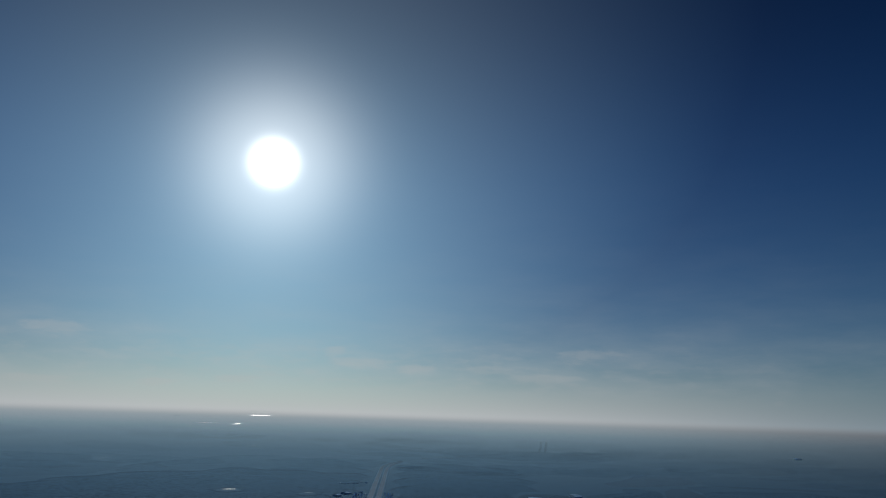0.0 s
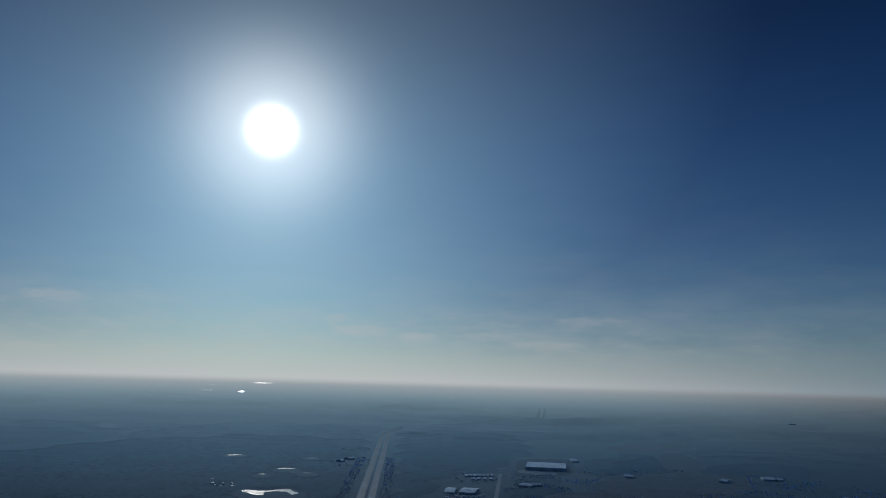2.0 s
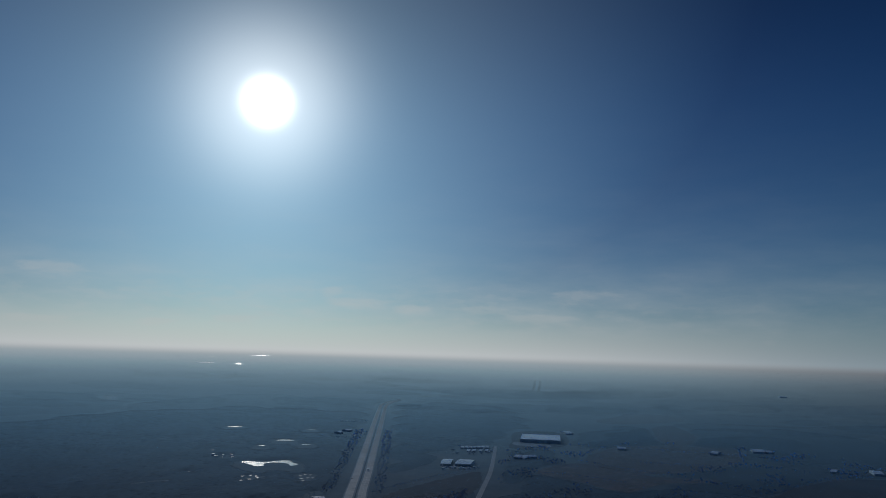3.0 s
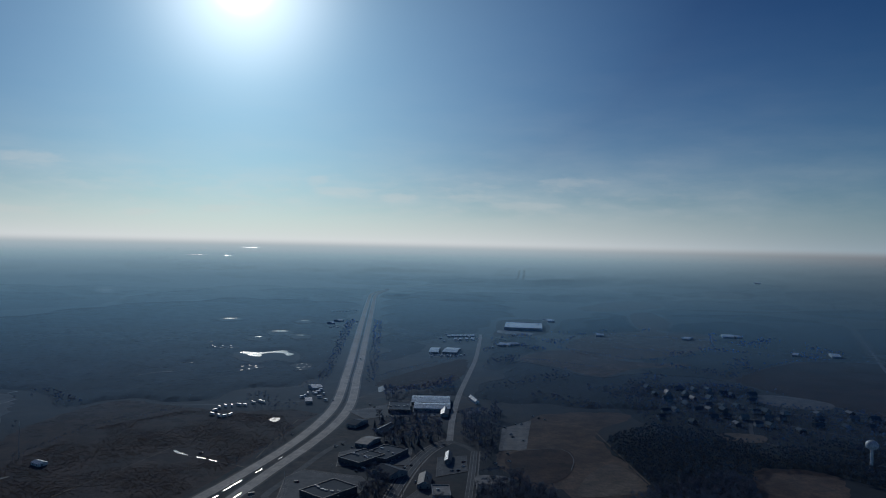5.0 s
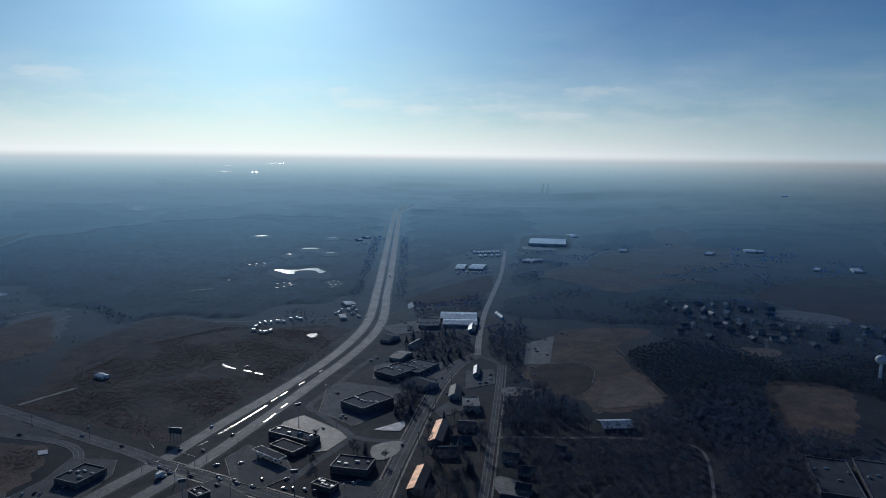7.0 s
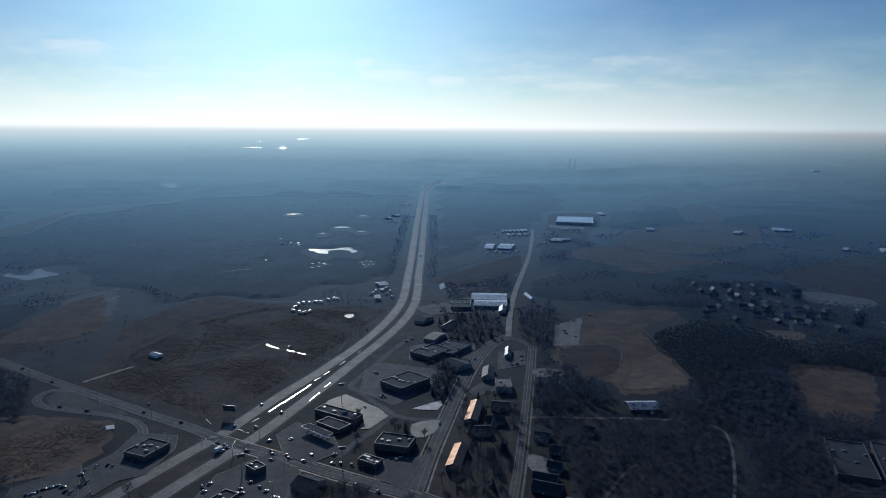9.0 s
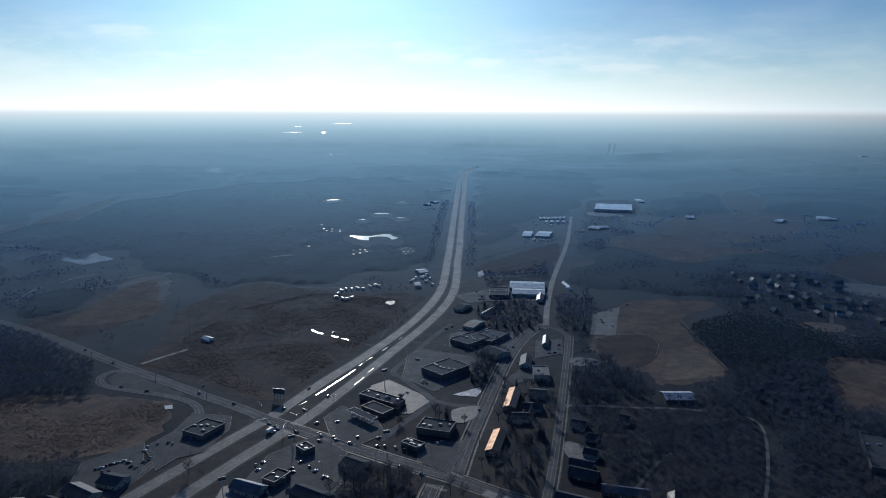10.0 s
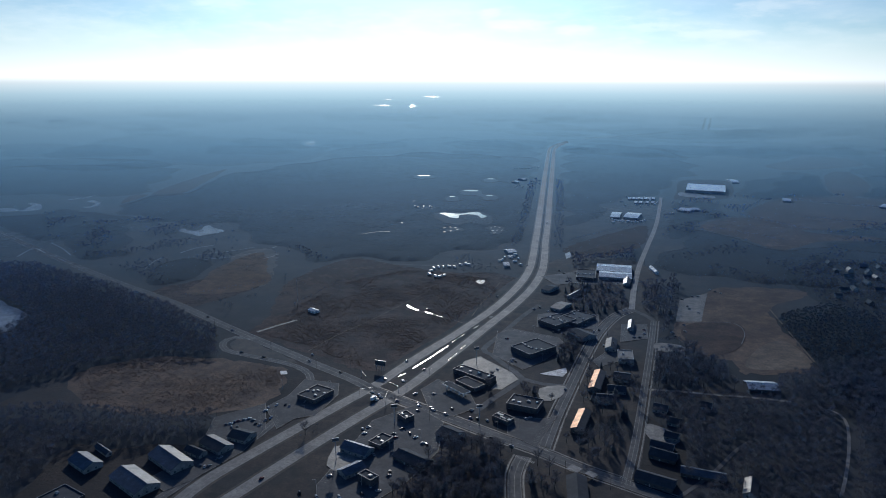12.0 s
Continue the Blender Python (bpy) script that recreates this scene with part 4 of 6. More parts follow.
# shops and motels between the highway and main street
flat_building([(-165.2, 548.6), (-125.9, 528.0), (-120.8, 541.9)], 5.0, "long low bank with dark flat roof and pale coping", "bank", units=4)
flat_building([(-157.4, 524.0), (-134.9, 509.2), (-127.1, 521.8)], 3.8, "low dark annexe with flat roof beside the bank", units=0)
flat_building([(-115.5, 623.1), (-91.7, 603.5), (-74.2, 642.2)], 6.0, "dark brick motel with flat roof and vents", "motel", units=6)
flat_building([(-95.3, 722.6), (-72.1, 705.0), (-69.3, 751.3)], 5.0, "dark store block with flat roof", units=4)
flat_building([(-72.4, 734.8), (-46.4, 719.7), (-42.9, 767.0)], 4.6, "dark store wing with flat roof", units=3)
flat_building([(-99.9, 482.1), (-71.0, 476.3), (-66.4, 497.6)], 5.6, "long dark shop with flat roof and pale coping", "shop", units=4)
flat_building([(-109.0, 457.4), (-93.9, 449.1), (-91.4, 459.5)], 4.0, "small shop with cluttered flat roof", "shop", units=5)
flat_building([(-192.4, 439.5), (-182.8, 431.9), (-176.7, 440.0)], 4.8, "small restaurant with pale roof parapet", "restaurant", units=2)
flat_building([(-201.5, 387.4), (-190.1, 382.6), (-188.0, 400.5)], 4.5, "dark low shop with flat roof", "shop", units=2)
flat_building([(-192.1, 336.1), (-179.5, 329.7), (-177.4, 338.1)], 6.0, "dark square block with flat roof", units=1)
flat_building([(-296.7, 454.5), (-276.1, 447.1), (-267.4, 473.2)], 4.6, "low cafe with pale roof frames beside the loop road", "cafe", units=5)
flat_building([(-405.2, 253.4), (-381.3, 245.3), (-374.8, 265.1)], 5.0, "dark flat-roofed store with pale coping", units=2)
flat_building([(2.3, 615.2), (18.2, 615.9), (20.1, 642.7)], 6.0, "plain grey block with flat grey roof", roof=M_GREYROOF, wall=M_SIDING, units=1)
flat_building([(184.7, 1859.7), (284.6, 1845.6), (304.5, 1975.6)], 8.0, "huge warehouse with white roof", "warehouse", roof=M_WHITEROOF, wall=M_SIDING, units=6, name="warehouse", gap=9.0)
flat_building([(-58.5, 932.6), (-29.8, 933.3), (-29.2, 979.8)], 4.6, "dull green flat-roofed store", units=5)
# where roof_b differs, sun and shade on the slopes are put into the colour
gable_building([(-221.0, 373.2), (-197.5, 366.2), (-198.6, 380.5)], 4.0, 7.5, "large dark blue shed, far slope and ridge coloured bright as glinting", "shed", "x", roof=M_BLUEROOF, roof_b=M_WHITEROOF, name="metal_shed")
gable_building([(-201.3, 334.8), (-190.5, 350.6), (-197.9, 360.8)], 3.8, 6.5, "long dark blue metal shed", "shed", "x", roof=M_BLUEROOF, roof_b=M_WHITEROOF, name="metal_shed")
gable_building([(-175.4, 371.5), (-148.6, 359.1), (-149.4, 376.1)], 3.8, 7.0, "long dark gabled hall", "hall", "x", roof=M_DARKROOF, wall=M_BRICK, name="hall")
gable_building([(-150.8, 415.4), (-134.7, 407.5), (-135.1, 427.4)], 3.6, 6.8, "dark gabled house under bare trees", "house", "x", roof=M_DARKROOF)
gable_building([(-423.8, 304.8), (-400.5, 294.4), (-397.5, 309.5)], 4.0, 7.5, "metal shed with one roof slope coloured pale as sunlit", "shed", "x", roof=M_BLUEROOF, roof_b=M_METALROOF, name="metal_shed")
gable_building([(-375.6, 291.6), (-341.0, 274.8), (-337.7, 295.3)], 4.5, 8.5, "large metal shed with one roof slope coloured pale as sunlit", "shed", "x", roof=M_BLUEROOF, roof_b=M_METALROOF, name="metal_shed")
gable_building([(-366.5, 325.9), (-334.5, 308.9), (-333.2, 329.5)], 4.5, 8.5, "metal shed with one roof slope coloured pale as sunlit", "shed", "x", roof=M_BLUEROOF, roof_b=M_METALROOF, name="metal_shed")
gable_building([(-418.5, 328.7), (-400.9, 320.1), (-399.9, 324.9)], 3.0, 5.0, "small shed with one roof slope coloured pale as sunlit", "shed", "x", roof=M_DARKROOF, roof_b=M_METALROOF, name="metal_shed")
gable_building([(-338.5, 353.9), (-314.3, 343.1), (-316.2, 360.3)], 4.0, 7.0, "metal shed with grey roof", "shed", "x", roof=M_DARKROOF, roof_b=M_GREYROOF, name="metal_shed")
gable_building([(-343.9, 340.4), (-326.4, 334.7), (-326.9, 343.7)], 3.5, 6.0, "low dark shed beside the yard", "shed", "x", roof=M_DARKROOF, name="metal_shed")
gable_building([(-320.6, 368.0), (-302.9, 364.5), (-302.2, 380.5)], 4.0, 7.0, "dark house beside car yard", "house", "x", roof=M_DARKROOF)
# orange metal on one slope; the other is coloured dark as its shaded side
gable_building([(-39.0, 450.0), (-33.5, 487.5), (-22.8, 484.4)], 5.0, 7.0, "row of flats with glinting orange metal roof slope", "flats", "x", wall=M_BRICK, roof=M_TANROOF, roof_b=M_DARKROOF, name="row_of_flats")
gable_building([(-27.1, 536.0), (-21.7, 580.8), (-10.8, 577.6)], 5.0, 7.0, "row of flats with glinting orange metal roof slope", "flats", "x", wall=M_BRICK, roof=M_TANROOF, roof_b=M_DARKROOF, name="row_of_flats")
gable_building([(-12.2, 648.5), (-0.4, 647.9), (4.8, 677.9)], 4.0, 7.0, "dark gabled house with grey roof", "house", "y", roof=M_GREYROOF, roof_b=M_DARKROOF, chimney=True)
gable_building([(13.8, 720.9), (20.4, 720.5), (23.9, 750.6)], 4.0, 6.0, "small shed with white roof", "shed", "y", roof=M_WHITEROOF, roof_b=M_DARKROOF)
gable_building([(-3.4, 568.8), (12.7, 567.1), (14.7, 584.8)], 3.6, 6.4, "dark house with pale ridge", "house", "x", roof=M_DARKROOF, roof_b=M_GREYROOF)
gable_building([(-8.2, 537.6), (8.9, 537.9), (10.2, 551.4)], 3.6, 6.4, "dark house with pale ridge", "house", "x", roof=M_DARKROOF, roof_b=M_GREYROOF)
gable_building([(-17.8, 512.5), (-3.3, 513.6), (-0.2, 529.3)], 3.8, 6.6, "dark house with brick chimney", "house", "x", roof=M_DARKROOF, chimney=True)
gable_building([(24.8, 423.0), (44.8, 416.4), (48.0, 428.7)], 3.8, 6.8, "long brown row of houses", "house", "x", roof=M_DARKROOF, wall=M_BRICK)
gable_building([(12.3, 384.4), (39.6, 375.5), (45.5, 388.5)], 3.8, 6.8, "long dark terrace of brick houses", "house", "x", roof=M_DARKROOF, wall=M_BRICK)
gable_building([(-34.7, 342.8), (-20.0, 344.2), (-16.9, 377.3)], 3.8, 6.8, "dark long shed beside shelters", "shed", "y", roof=M_DARKROOF)
gable_building([(126.4, 573.2), (155.2, 576.3), (155.8, 596.6)], 3.8, 6.5, "park hall with pale snow-covered roof", "hall", "x", roof=M_WHITEROOF, roof_b=M_WHITEROOF, wall=M_BRICK, name="hall")
gable_building([(-29.2, 979.8), (24.3, 979.6), (24.4, 1021.5)], 4.6, 6.5, "long store with white metal roof", "store", "x", roof=M_WHITEROOF, name="long_store")
gable_building([(-25.0, 944.1), (23.5, 943.4), (24.2, 976.2)], 4.6, 6.5, "long store with white metal roof", "store", "x", roof=M_WHITEROOF, name="long_store")
gable_building([(10.8, 915.9), (20.5, 915.4), (24.6, 953.7)], 4.0, 6.0, "shed with white roof beside road", "shed", "y", roof=M_WHITEROOF, roof_b=M_DARKROOF, name="metal_shed")
gable_building([(-66.7, 834.1), (-58.7, 830.7), (-57.4, 863.9)], 4.0, 6.0, "house with bright white roof", "house", "y", roof=M_WHITEROOF, roof_b=M_DARKROOF)
gable_building([(-84.6, 778.7), (-70.8, 772.5), (-71.0, 806.9)], 4.0, 6.0, "house with pale grey roof", "house", "x", roof=M_GREYROOF)
gable_building([(-57.5, 689.3), (-38.8, 670.9), (-34.6, 698.9)], 4.0, 7.5, "dark house with hipped look among trees", "house", "x", roof=M_DARKROOF)
gable_building([(-104.3, 857.9), (-92.5, 852.4), (-92.0, 884.4)], 4.0, 6.5, "small dark gabled house by trees", "house", "x", roof=M_DARKROOF)
gable_building([(-10.6, 1438.9), (8.6, 1437.2), (9.0, 1498.8)], 4.0, 6.0, "industrial shed with pale roof", "shed", "x", roof=M_WHITEROOF, name="metal_shed")
gable_building([(17.0, 1440.7), (46.7, 1435.1), (49.8, 1496.7)], 4.5, 6.5, "industrial shed with pale roof", "shed", "x", roof=M_WHITEROOF, name="metal_shed")
for q in [[(31.5, 1696.1), (38.4, 1695.3), (39.0, 1721.8)], [(41.3, 1698.6), (48.2, 1697.8), (48.9, 1724.4)], [(51.0, 1701.1), (57.9, 1700.3), (58.8, 1726.9)], [(60.8, 1703.6), (67.6, 1702.8), (68.6, 1729.5)], [(70.5, 1706.1), (77.4, 1705.3), (78.5, 1732.0)], [(80.3, 1708.6), (87.1, 1707.8), (88.4, 1734.5)], [(90.0, 1711.1), (96.9, 1710.3), (98.3, 1737.1)], [(45.3, 1640.6), (52.0, 1639.9), (52.8, 1667.4)], [(57.4, 1643.7), (64.1, 1643.0), (65.1, 1670.5)], [(72.3, 1647.5), (78.9, 1646.8), (80.1, 1674.4)], [(85.8, 1651.0), (92.4, 1650.2), (93.8, 1677.9)]]:
    gable_building(q, 3.2, 4.6, "storage shed with pale metal roof", "shed", "x", roof=M_WHITEROOF, name="storage_shed", win=False)
gable_building([(60.7, 992.3), (65.9, 993.6), (68.8, 1029.2)], 4.0, 6.5, "white barn beside the country road", "barn", "y", roof=M_WHITEROOF, wall=M_WHITE, name="barn")
for q in ([(-280.0, 1912.9), (-273.5, 1926.3), (-278.8, 1954.8)], [(-267.2, 1970.0), (-257.1, 1984.9), (-262.4, 2015.0)],
          [(-181.3, 1063.5), (-167.5, 1071.2), (-170.8, 1096.1)], [(-176.0, 975.2), (-167.1, 977.4), (-169.2, 999.1)], [(407.8, 1764.9), (426.5, 1761.1), (434.6, 1797.9)], [(141.5, 1561.5), (168.0, 1553.7), (171.7, 1591.6)], [(173.3, 1569.7), (192.4, 1574.6), (195.8, 1605.4)], [(738.7, 1787.0), (764.6, 1779.6), (784.0, 1825.9)], [(770.7, 1780.4), (786.0, 1782.4), (800.8, 1816.9)], [(769.8, 1500.7), (778.6, 1494.1), (795.1, 1526.8)], [(849.8, 1486.9), (865.9, 1481.3), (888.8, 1521.6)], [(614.2, 1729.3), (628.1, 1720.9), (643.5, 1764.2)],
          [(335.3, 2070.6), (356.0, 2073.0), (365.8, 2131.2)], [(1633.8, 3570.6), (1663.5, 3563.6), (1683.8, 3609.5)]):
    gable_building(q, 4.0, 6.0, "far building with pale roof", "building", "x", roof=M_WHITEROOF, name="far_building", win=False)
flat_building([(257.6, 458.6), (285.4, 450.2), (317.0, 508.7)], 5.0, "wide low school block with dark roof", "school", units=4, name="school")
flat_building([(289.6, 450.5), (319.8, 440.3), (357.4, 501.5)], 5.0, "wide low school block with dark roof", "school", units=4, name="school")

for q in ([(32.2, 507.9), (44.4, 505.1), (47.4, 518.7)], [(43.0, 484.7), (52.3, 481.6), (55.2, 493.1)], [(75.8, 523.3), (84.4, 520.7), (86.9, 533.2)], [(38.9, 457.7), (49.2, 454.3), (51.3, 463.8)]):
    gable_building(q, 3.4, 6.0, "dark house half hidden by bare trees", "house", "x", roof=M_DARKROOF)
gable_building([(47.8, 401.1), (80.0, 396.9), (84.4, 407.6)], 3.4, 5.6, "long low house with blue-grey roof", "house", "x", roof=M_BLUEROOF, wall=M_BRICK)
gable_building([(89.6, 382.5), (98.9, 380.3), (106.7, 401.8)], 3.6, 6.2, "long house with grey lit roof slope", "house", "y", roof=M_METALROOF, roof_b=M_DARKROOF)
gable_building([(26.5, 439.1), (44.0, 434.1), (47.0, 444.1)], 3.4, 5.8, "low dark garage row", "garage", "x", roof=M_DARKROOF, name="garage_row")
# houses of the estate beyond the pines
estate = [(347.0, 1129.5), (506.4, 1130.9), (480.0, 990.1), (576.8, 988.5), (650.1, 927.6), (537.1, 752.2), (486.2, 840.1), (417.4, 867.2), (362.4, 875.9), (296.1, 927.1)]
homes = 0
rng = random.Random(5)
ex = [p[0] for p in estate]
ey = [p[1] for p in estate]
for gx in np.arange(min(ex), max(ex), 24.0):
    for gy in np.arange(min(ey), max(ey), 36.0):
        x, y = gx + rng.uniform(-5, 5), gy + rng.uniform(-7, 7)
        if not inside(estate, np.array(x), np.array(y)) or rng.random() < 0.25 or homes >= 130:
            continue
        homes += 1
        a = rng.choice((0.1, 0.1 + math.pi / 2)) + rng.uniform(-0.1, 0.1)
        w, d = rng.uniform(9, 14), rng.uniform(7, 9)
        u, v = Vector((math.cos(a), math.sin(a))), Vector((-math.sin(a), math.cos(a)))
        p = Vector((x, y))
        gable_building([p, p + u * w, p + v * d], rng.uniform(2.8, 4.5), rng.uniform(5.5, 8.0), "suburban house with pitched roof among bare trees", "house", "x",
                       wall=rng.choice((M_SIDING, M_BRICK, M_SIDING)), roof=rng.choice((M_GREYROOF, M_DARKROOF, M_DARKROOF)), win=False)

# filling station canopy
canopy, L, D = placed("filling_station_canopy", [(-167.7, 511.0), (-142.6, 492.2), (-139.4, 500.7)], "flat white-edged filling station canopy on white columns", "canopy")
part("roof", boxed(0, 0, 4.6, L, D, 5.2), M_DARKROOF, canopy)
bm = bmesh.new()
box(bm, -0.15, -0.15, 4.5, L + 0.15, 0, 5.5), box(bm, -0.15, D, 4.5, L + 0.15, D + 0.15, 5.5)
box(bm, -0.15, 0, 4.5, 0, D, 5.5), box(bm, L, 0, 4.5, L + 0.15, D, 5.5)
part("fascia", bm, M_WHITE, canopy, "white fascia")
for i in range(5):
    x = L * (i + 0.5) / 5
    part("column", boxed(x - 0.4, D * 0.3, 0, x + 0.4, D * 0.3 + 0.8, 4.6), M_WHITE, canopy)
    part("pump", boxed(x - 0.5, D * 0.6, 0, x + 0.5, D * 0.6 + 0.6, 1.6), M_TRIM, canopy)

# picnic shelters by the street
for q in ([(-38.3, 386.8), (-29.8, 382.3), (-27.5, 389.4)], [(-24.7, 382.7), (-17.7, 377.9), (-15.3, 384.2)]):
    sh, L, D = placed("shelter", q, "small open shelter with grey roof", "shelter", "shelters by the street")
    part("roof", boxed(0, 0, 2.8, L, D, 3.0), M_METALROOF, sh)
    for x, y in ((0.2, 0.2), (L - 0.2, 0.2), (0.2, D - 0.2), (L - 0.2, D - 0.2)):
        part("post", boxed(x - 0.1, y - 0.1, 0, x + 0.1, y + 0.1, 2.8), M_STEEL, sh)


def tube(bm, x, y, z0, z1, r0, r1, n=8):
    m = Matrix.Translation((x, y, (z0 + z1) / 2))
    bmesh.ops.create_cone(bm, cap_ends=True, segments=n, radius1=r0, radius2=r1, depth=z1 - z0, matrix=m)
    return bm


# water tower
(tx, ty), = [(456.3, 725.2)]
tower = tagged(new("water_tower"), "white ball-shaped water tower on a single stem", "water tower")
tower.location = (tx, ty, 0)
part("stem", tube(tube(bmesh.new(), 0, 0, 0, 5, 3.0, 1.5, 20), 0, 0, 5, 23.5, 1.5, 1.5, 20), M_WHITE, tower)
bm = bmesh.new()
bmesh.ops.create_uvsphere(bm, u_segments=32, v_segments=18, radius=6.2, matrix=Matrix.Translation((0, 0, 27.0)) @ Matrix.Diagonal((1, 1, 0.82, 1)))
for f in bm.faces:
    f.smooth = True
part("tank", bm, M_WHITE, tower)
part("hatch", tube(bmesh.new(), 0, 0, 31.9, 32.8, 0.6, 0.5), M_STEEL, tower)

# lattice mast in the scrub
(mx, my), = [(-417.2, 716.0)]
mast = tagged(new("radio_mast"), "thin grey lattice radio mast standing in scrub", "mast")
mast.location = (mx, my, 0)
for a in (0, 2.094, 4.189):
    part("mast_leg", tube(bmesh.new(), 0.35 * math.cos(a), 0.35 * math.sin(a), 0, 38, 0.09, 0.07, 6), M_STEEL, mast)
bm = bmesh.new()
for i in range(38):
    box(bm, -0.35, -0.04, i, 0.35, 0.04, i + 0.08), box(bm, -0.04, -0.35, i, 0.04, 0.35, i + 0.08)
part("bracing", bm, M_STEEL, mast)
gable_building([(-393.3, 695.7), (-381.7, 689.1), (-383.4, 700.5)], 2.8, 4.2, "small white equipment hut by the mast", "hut", "x", wall=M_WHITE, roof=M_WHITEROOF, name="equipment_hut")

# dark billboard at the corner of the scrub field
(bx, by), (cx, cy) = [(-247.2, 538.8), (-235.4, 537.2)]
board = tagged(new("billboard"), "dark blank billboard on posts seen from behind", "billboard")
board.location, board.rotation_euler = (bx, by, 0), (0, 0, math.atan2(cy - by, cx - bx))
w = math.hypot(cx - bx, cy - by)
part("panel", boxed(0, -0.15, 5.5, w, 0.15, 10.5), M_DARKROOF, board)
part("frame", box(boxed(-0.2, -0.3, 5.2, w + 0.2, 0.3, 5.5), -0.2, -0.3, 10.5, w + 0.2, 0.3, 10.8), M_STEEL, board)
for i in range(4):
    x = w * (i + 0.5) / 4
    part("post", boxed(x - 0.2, -0.2, 0, x + 0.2, 0.2, 5.2), M_STEEL, board)
# ================= vehicles =================
ROAD_LINES = [curve_points(west_line, 20.0), curve_points(east_line, 20.0),
              curve_points([(-714.0, 746.3), (-596.3, 691.8), (-468.2, 619.3), (-384.6, 574.2), (-312.1, 535.1), (-264.5, 511.0), (-233.4, 491.2), (-193.0, 471.9), (-144.0, 449.1), (-99.6, 428.4), (-64.3, 413.9), (-26.7, 393.9), (7.5, 379.5)], 20.0),
              curve_points([(-413.8, 589.1), (-438.2, 586.9), (-442.5, 569.0), (-427.6, 549.5), (-394.8, 540.6), (-350.0, 532.1), (-319.4, 519.6), (-302.6, 498.9), (-300.9, 474.7), (-299.8, 447.0), (-297.3, 412.7), (-299.8, 380.6), (-309.2, 346.0)], 10.0),
              curve_points([(-58.6, 417.2), (-53.0, 476.9), (-43.5, 551.2), (-30.1, 650.8), (-16.8, 720.4)], 20.0)]


def heading(x, y):
    """Along the road where one is near; otherwise parked square to the lots."""
    best, angle = 9.0, None
    for line in ROAD_LINES:
        for a, b in zip(line, line[1:]):
            m = (a + b) / 2
            d = math.hypot(m.x - x, m.y - y)
            if d < best + 6:
                best, angle = min(best, d), math.atan2(b.y - a.y, b.x - a.x)
    return angle if angle is not None else random.choice((0.62, 0.62 + math.pi / 2)) + random.uniform(-0.06, 0.06)


def loft(bm, rows):
    """Skin through rows of (x, half width, low z, high z)."""
    rings = []
    for x, w, z0, z1 in rows:
        rings.append([bm.verts.new(c) for c in ((x, -w, z0), (x, w, z0), (x, w * 0.96, z1), (x, -w * 0.96, z1))])
    for r, q in zip(rings, rings[1:]):
        for i in range(4):
            bm.faces.new((r[i], q[i], q[(i + 1) % 4], r[(i + 1) % 4]))
    bm.faces.new(rings[0][::-1]), bm.faces.new(rings[-1])
    bmesh.ops.recalc_face_normals(bm, faces=bm.faces[:])
    return bm


def wheels(ob, xs, w, r=0.34):
    for x in xs:
        for y in (-w, w):
            bm = bmesh.new()
            bmesh.ops.create_cone(bm, cap_ends=True, segments=10, radius1=r, radius2=r, depth=0.24, matrix=Matrix.Translation((x, y, r)) @ Matrix.Rotation(math.pi / 2, 4, "X"))
            part("wheel", bm, M_RUBBER, ob)


def make_car(colour, paint):
    ob = tagged(new("car"), colour + " car with dark glass standing on asphalt", "car")
    part("body", loft(bmesh.new(), [(-2.3, 0.78, 0.35, 0.8), (-2.1, 0.88, 0.25, 0.95), (-1.2, 0.9, 0.22, 0.98), (0.9, 0.9, 0.22, 0.96), (1.9, 0.86, 0.25, 0.82), (2.3, 0.74, 0.35, 0.65)]), paint, ob)
    part("cabin_glass", loft(bmesh.new(), [(-1.75, 0.78, 0.92, 0.98), (-1.2, 0.74, 0.92, 1.40), (0.3, 0.74, 0.92, 1.42), (1.05, 0.78, 0.92, 0.98)]), M_GLASS, ob)
    part("roof_panel", loft(bmesh.new(), [(-1.15, 0.66, 1.38, 1.45), (-0.4, 0.68, 1.40, 1.50), (0.35, 0.66, 1.38, 1.46)]), paint, ob)
    wheels(ob, (-1.4, 1.4), 0.80)
    return ob


def make_truck():
    ob = tagged(new("box_truck"), "white box truck on the highway", "truck")
    part("cargo_box", boxed(-4.2, -1.25, 0.9, 1.6, 1.25, 3.7), M_WHITE, ob)
    part("cab", loft(bmesh.new(), [(1.7, 1.1, 0.5, 2.6), (2.6, 1.1, 0.5, 2.5), (3.0, 1.1, 0.5, 1.6), (3.8, 1.0, 0.5, 1.4)]), M_PAINT[1], ob)
    part("windscreen", loft(bmesh.new(), [(2.62, 1.0, 1.65, 2.4), (2.95, 1.0, 1.65, 1.75)]), M_GLASS, ob)
    wheels(ob, (-3.0, 2.7), 1.05, 0.48)
    return ob


def make_trailer():
    ob = tagged(new("camper_trailer"), "white camper trailer parked in a yard", "trailer")
    bm = loft(bmesh.new(), [(-3.6, 1.15, 0.7, 2.6), (-3.3, 1.2, 0.5, 3.0), (3.0, 1.2, 0.5, 3.0), (3.6, 1.15, 0.9, 2.5)])
    part("body", bm, M_WHITE, ob)
    part("window_band", box(boxed(-2.5, -1.24, 1.6, 2.0, -1.2, 2.2), -2.5, 1.2, 1.6, 2.0, 1.24, 2.2), M_GLASS, ob)
    part("drawbar", boxed(3.5, -0.08, 0.45, 4.8, 0.08, 0.6), M_STEEL, ob)
    wheels(ob, (-0.6, 0.6), 1.1)
    return ob


fleet = [make_car(n, m) for (n, *_), m in zip(PAINTS, M_PAINT)]
used = set()


